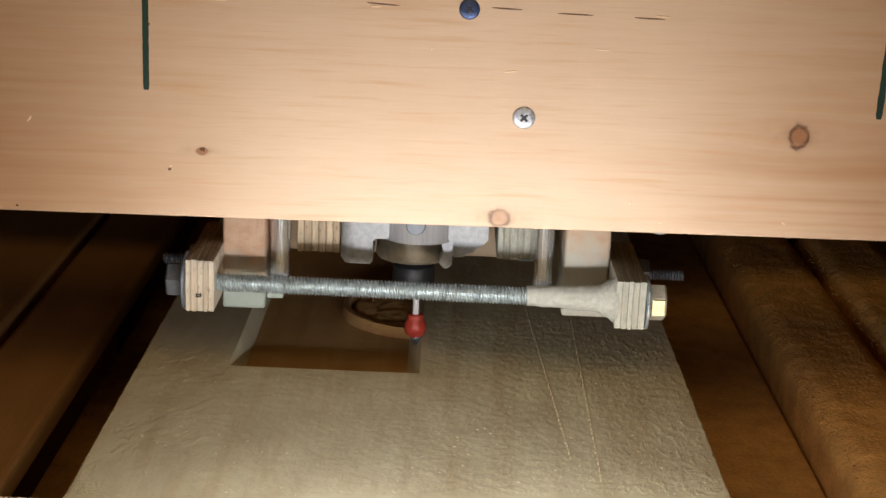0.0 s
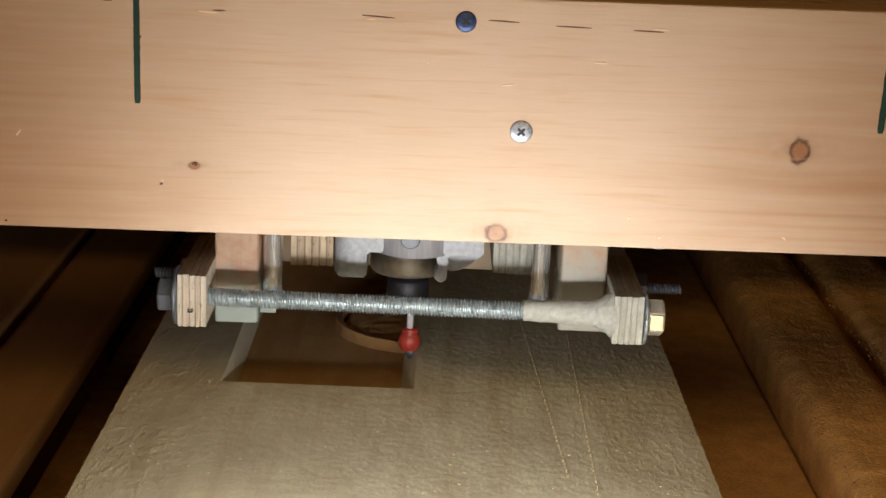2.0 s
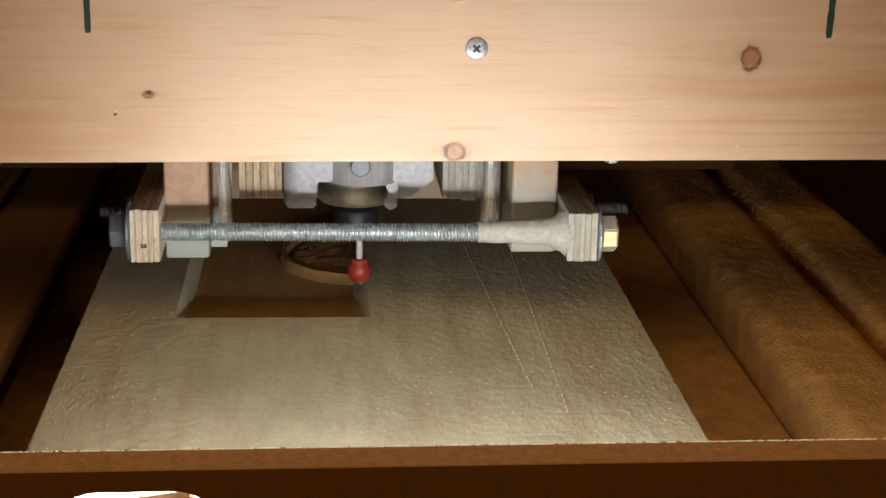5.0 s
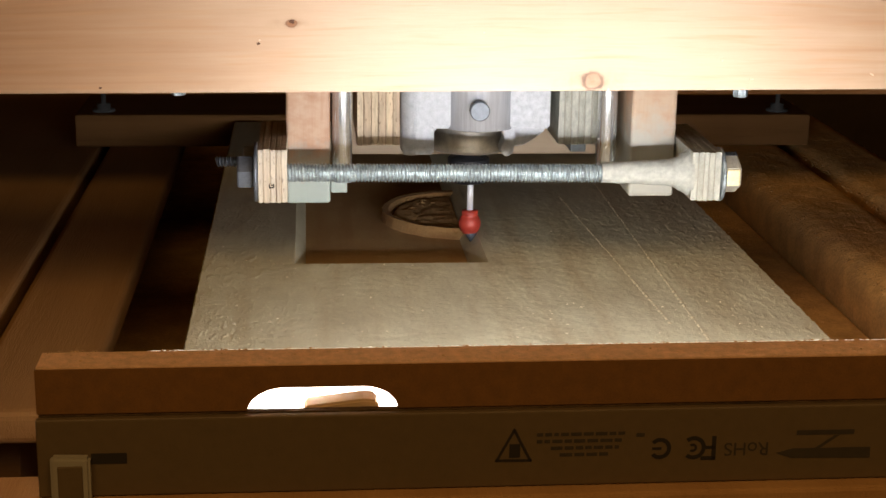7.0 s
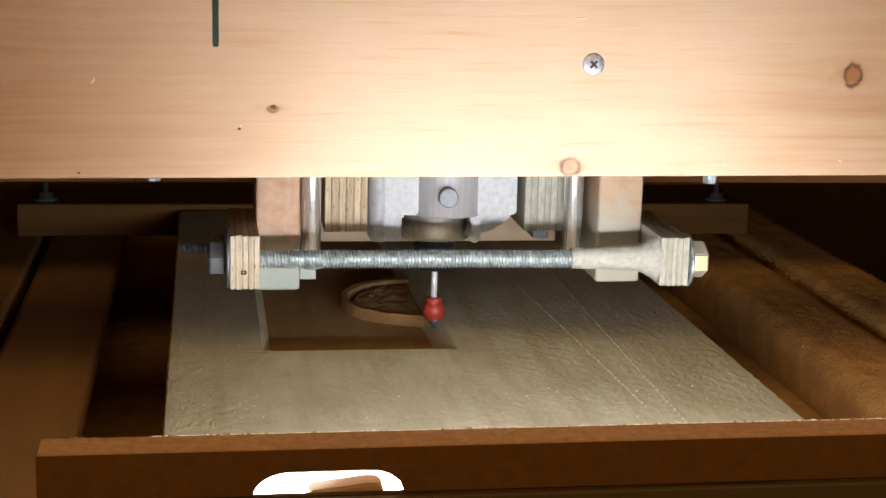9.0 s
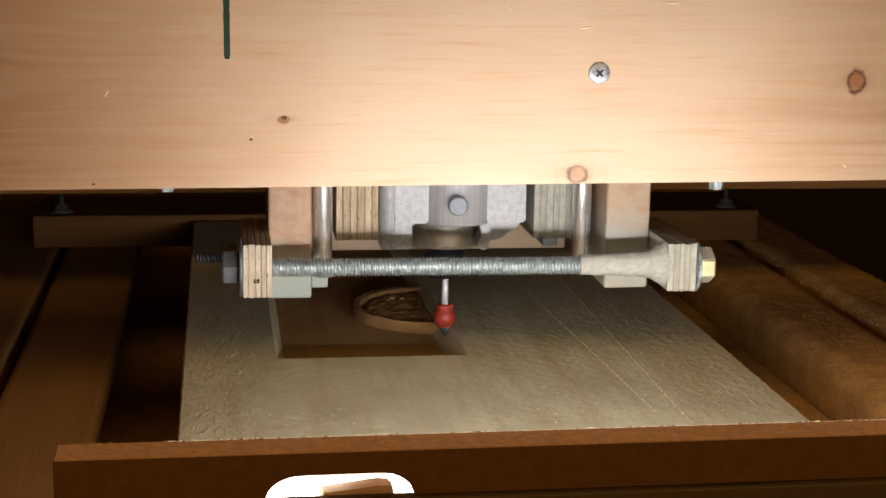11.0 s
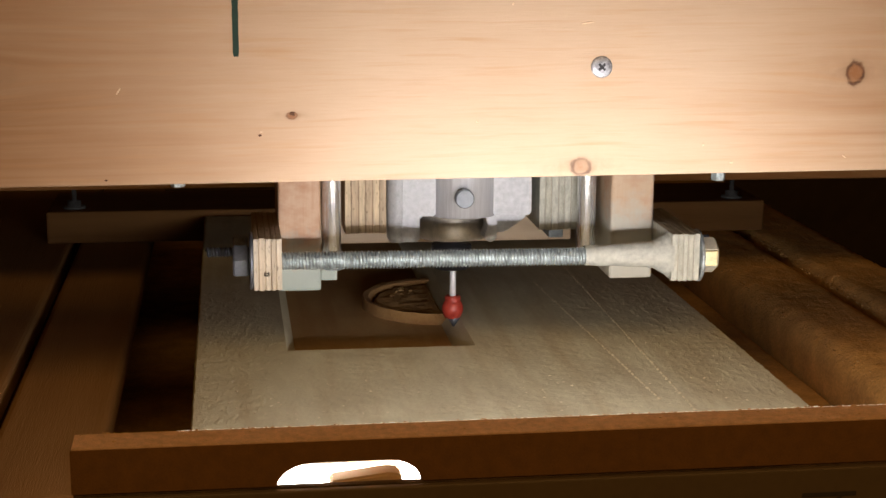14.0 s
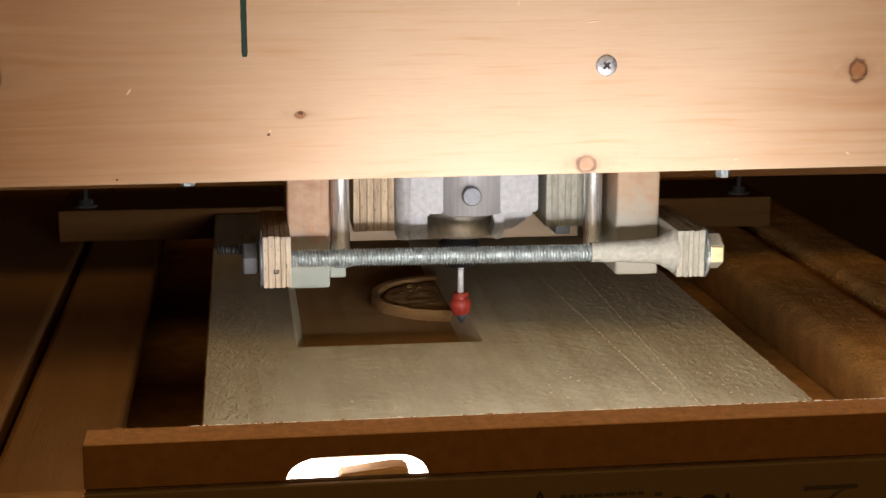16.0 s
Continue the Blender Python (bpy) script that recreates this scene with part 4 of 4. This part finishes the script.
for p, q in (((0.1294, -0.0290), (0.1391, -0.0291)), ((0.1391, -0.0291), (0.1343, -0.0197)), ((0.1343, -0.0197), (0.1294, -0.0290))):
    d = Vector((q[0] - p[0], 0, q[1] - p[1])).normalized() * 0.0004
    nrm = Vector((-d.z, 0, d.x))
    P, Q = Vector((p[0], Y0 - 0.00012, p[1])), Vector((q[0], Y0 - 0.00012, q[1]))
    tri.faces.new([tri.verts.new(v) for v in (P - d - nrm, Q + d - nrm, Q + d + nrm, P - d + nrm)])
mark("warning_triangle", tri, "printed warning triangle")
mark("warning_figure", strip(0.1270, 0.1300, -0.0282, -0.0240))
for z, x0, x1 in ((-0.0213, 0.1345, 0.1590), (-0.0234, 0.1345, 0.1590), (-0.0255, 0.1385, 0.1575), (-0.0276, 0.1410, 0.1545)):
    k = x0
    rw = random.Random(int(-z * 1e5))
    while k < x1 - 0.001:
        w = rw.uniform(0.0012, 0.0036)
        mark("text_bar", strip(k, min(x1, k + w), z - 0.0005, z + 0.0005))
        k += w + 0.0006
mark("round_mark", ring2(0.1690, -0.0263, 0.0021, 0.0033, -140, 140))
mark("round_mark", strip(0.1668, 0.1694, -0.0267, -0.0259))
mark("text_bar", strip(0.1622, 0.1645, -0.0225, -0.0214))
mark("approval_mark", ring2(0.1785, -0.0263, 0.0024, 0.0036, -130, 130), "printed approval mark")
mark("approval_mark", ring2(0.1782, -0.0263, 0.0006, 0.0013, -130, 130))
mark("approval_mark", strip(0.1836, 0.1848, -0.0302, -0.0228))
mark("approval_mark", strip(0.1806, 0.1848, -0.0302, -0.0290))
mark("approval_mark", strip(0.1818, 0.1848, -0.0268, -0.0258))
txt = bpy.data.curves.new("rohs", "FONT")
txt.body, txt.size, txt.align_x, txt.align_y = "RoHS", 0.0058, "CENTER", "CENTER"
tmp = new("rohs_tmp", txt)
bpy.context.view_layer.update()
me = bpy.data.meshes.new_from_object(tmp.evaluated_get(bpy.context.evaluated_depsgraph_get()))
bpy.data.objects.remove(tmp)
me.transform(Matrix.Translation((0.2026, Y0 - 0.00012, -0.0268)) @ Euler((radians(90), radians(180), 0)).to_matrix().to_4x4())
me.materials.append(FADED)
lettering = new("lettering", me)
lettering.parent = casing
mark("brand_mark", flat([(0.2020, -0.0285), (0.2065, -0.0272), (0.2290, -0.0272), (0.2290, -0.0306), (0.2065, -0.0302)]), "dark printed brand shape")
mark("brand_mark", strip(0.2075, 0.2240, -0.0230, -0.0216))
mark("brand_mark", flat([(0.2130, -0.0272), (0.2145, -0.0272), (0.2200, -0.0232), (0.2185, -0.0232)]))
mark("label_slot", strip(0.0142, 0.0237, -0.0273, -0.0241), "dark recessed slot")
CLIP = plain("translucent_clip", (0.36, 0.32, 0.25), 0.4, 0, 0.1, 100, 0.1)
clip = empty("cable_clip", 0, 0, 0)
clip.matrix_world = YAW
tagged(clip, "translucent pale plastic clip on the casing's end", "clip")
part("frame", prism([(0.0040, -0.0238), (0.0150, -0.0241), (0.0150, -0.0385), (0.0040, -0.0385)], -0.0068, -0.0030, 0.0008), CLIP, clip)
part("window", box(0.0061, 0.0129, -0.0074, -0.0066, -0.0372, -0.0262, 0.0003), PLASTIC, clip, "dark window of the clip")
sill = empty("front_sill", 0, 0, 0)
sill.matrix_world = YAW
tagged(sill, "orange-brown wooden sill under the casing", "sill")
part("sill_board", box(-0.02, 0.62, -0.0085, 0.0138, -0.0480, -0.0375, 0.0012), PLANK, sill)
part("apron", box(-0.02, 0.62, 0.0, 0.0138, -0.110, -0.0482, 0.0012), PLANK, sill)

light = empty("strip_light", 0, 0, 0)
light.matrix_world = YAW
tagged(light, "white LED strip light lying behind the front bar", "strip light")
GLOW, gn, gl, gb = material("led_diffuser")
gb.inputs["Base Color"].default_value = (0.9, 0.88, 0.82, 1)
gb.inputs["Emission Color"].default_value = (1.0, 0.93, 0.82, 1)
gb.inputs["Emission Strength"].default_value = 13.0
part("housing", box(0.035, 0.31, 0.0142, 0.0250, -0.0300, -0.0255, 0.0008), WHITE, light, "white plastic housing")
part("diffuser", box(0.040, 0.305, 0.0150, 0.0245, -0.0253, -0.0095, 0.0030, 3), GLOW, light, "frosted glowing diffuser")
# glow given to a made-up edge, for dust lit along the bar's back
DUST_GLOW, ln, ll, lb = material("lit_dust_glow")
lb.inputs["Base Color"].default_value = (0.85, 0.80, 0.70, 1)
lb.inputs["Emission Color"].default_value = (1.0, 0.84, 0.62, 1)
lb.inputs["Emission Strength"].default_value = 0.55
b = bmesh.new()
rows = []
for k in range(361):
    u = 0.030 + 0.280 * k / 360
    top = -0.0001 + 0.00035 * noise.noise((u * 900, 0, 0)) + 0.0004 * max(0.0, noise.noise((u * 240, 3, 0)))
    rows.append([b.verts.new((u, y, z)) for y, z in ((0.0142, -0.012), (0.0142, top), (0.0149, top), (0.0149, -0.012))])
for p, q in zip(rows, rows[1:]):
    for i in range(3):
        b.faces.new((p[i], p[i + 1], q[i + 1], q[i]))
part("lit_dust_edge", b, DUST_GLOW, light, "ragged glowing edge standing for lit dust behind the bar")
tagged(part("wood_offcut", prism([(-0.0972, -0.0625), (-0.0968, -0.0582), (-0.0900, -0.0574), (-0.0800, -0.0562), (-0.0760, -0.0566), (-0.0748, -0.0625)], -0.1560, -0.1475, 0.0007), wood("pale_offcut", (0.66, 0.50, 0.32), (0.45, 0.30, 0.16), rings=300)), "small pale wooden offcut wedged behind the hand hole", "offcut")

SAWDUST = plain("brown_sawdust", (0.72, 0.45, 0.22), 0.95, 0, 0.3, 900, 0.3)
rng = random.Random(31)
spots = []
for k in range(500):
    u = rng.uniform(0.002, 0.40)
    p = YAW @ Vector((u, rng.choice((rng.uniform(0.0004, 0.0138), rng.uniform(0.0134, 0.0139))), rng.uniform(0.0002, 0.0005)))
    spots.append((p.x, p.y, p.z, rng.choice((0.00014, 0.00018, 0.00022, 0.00028, 0.0004))))
tagged(part("sawdust", crumbs_mesh(spots, 9), SAWDUST), "brown sawdust grains lying on the front bar", "sawdust", kind="stuff")
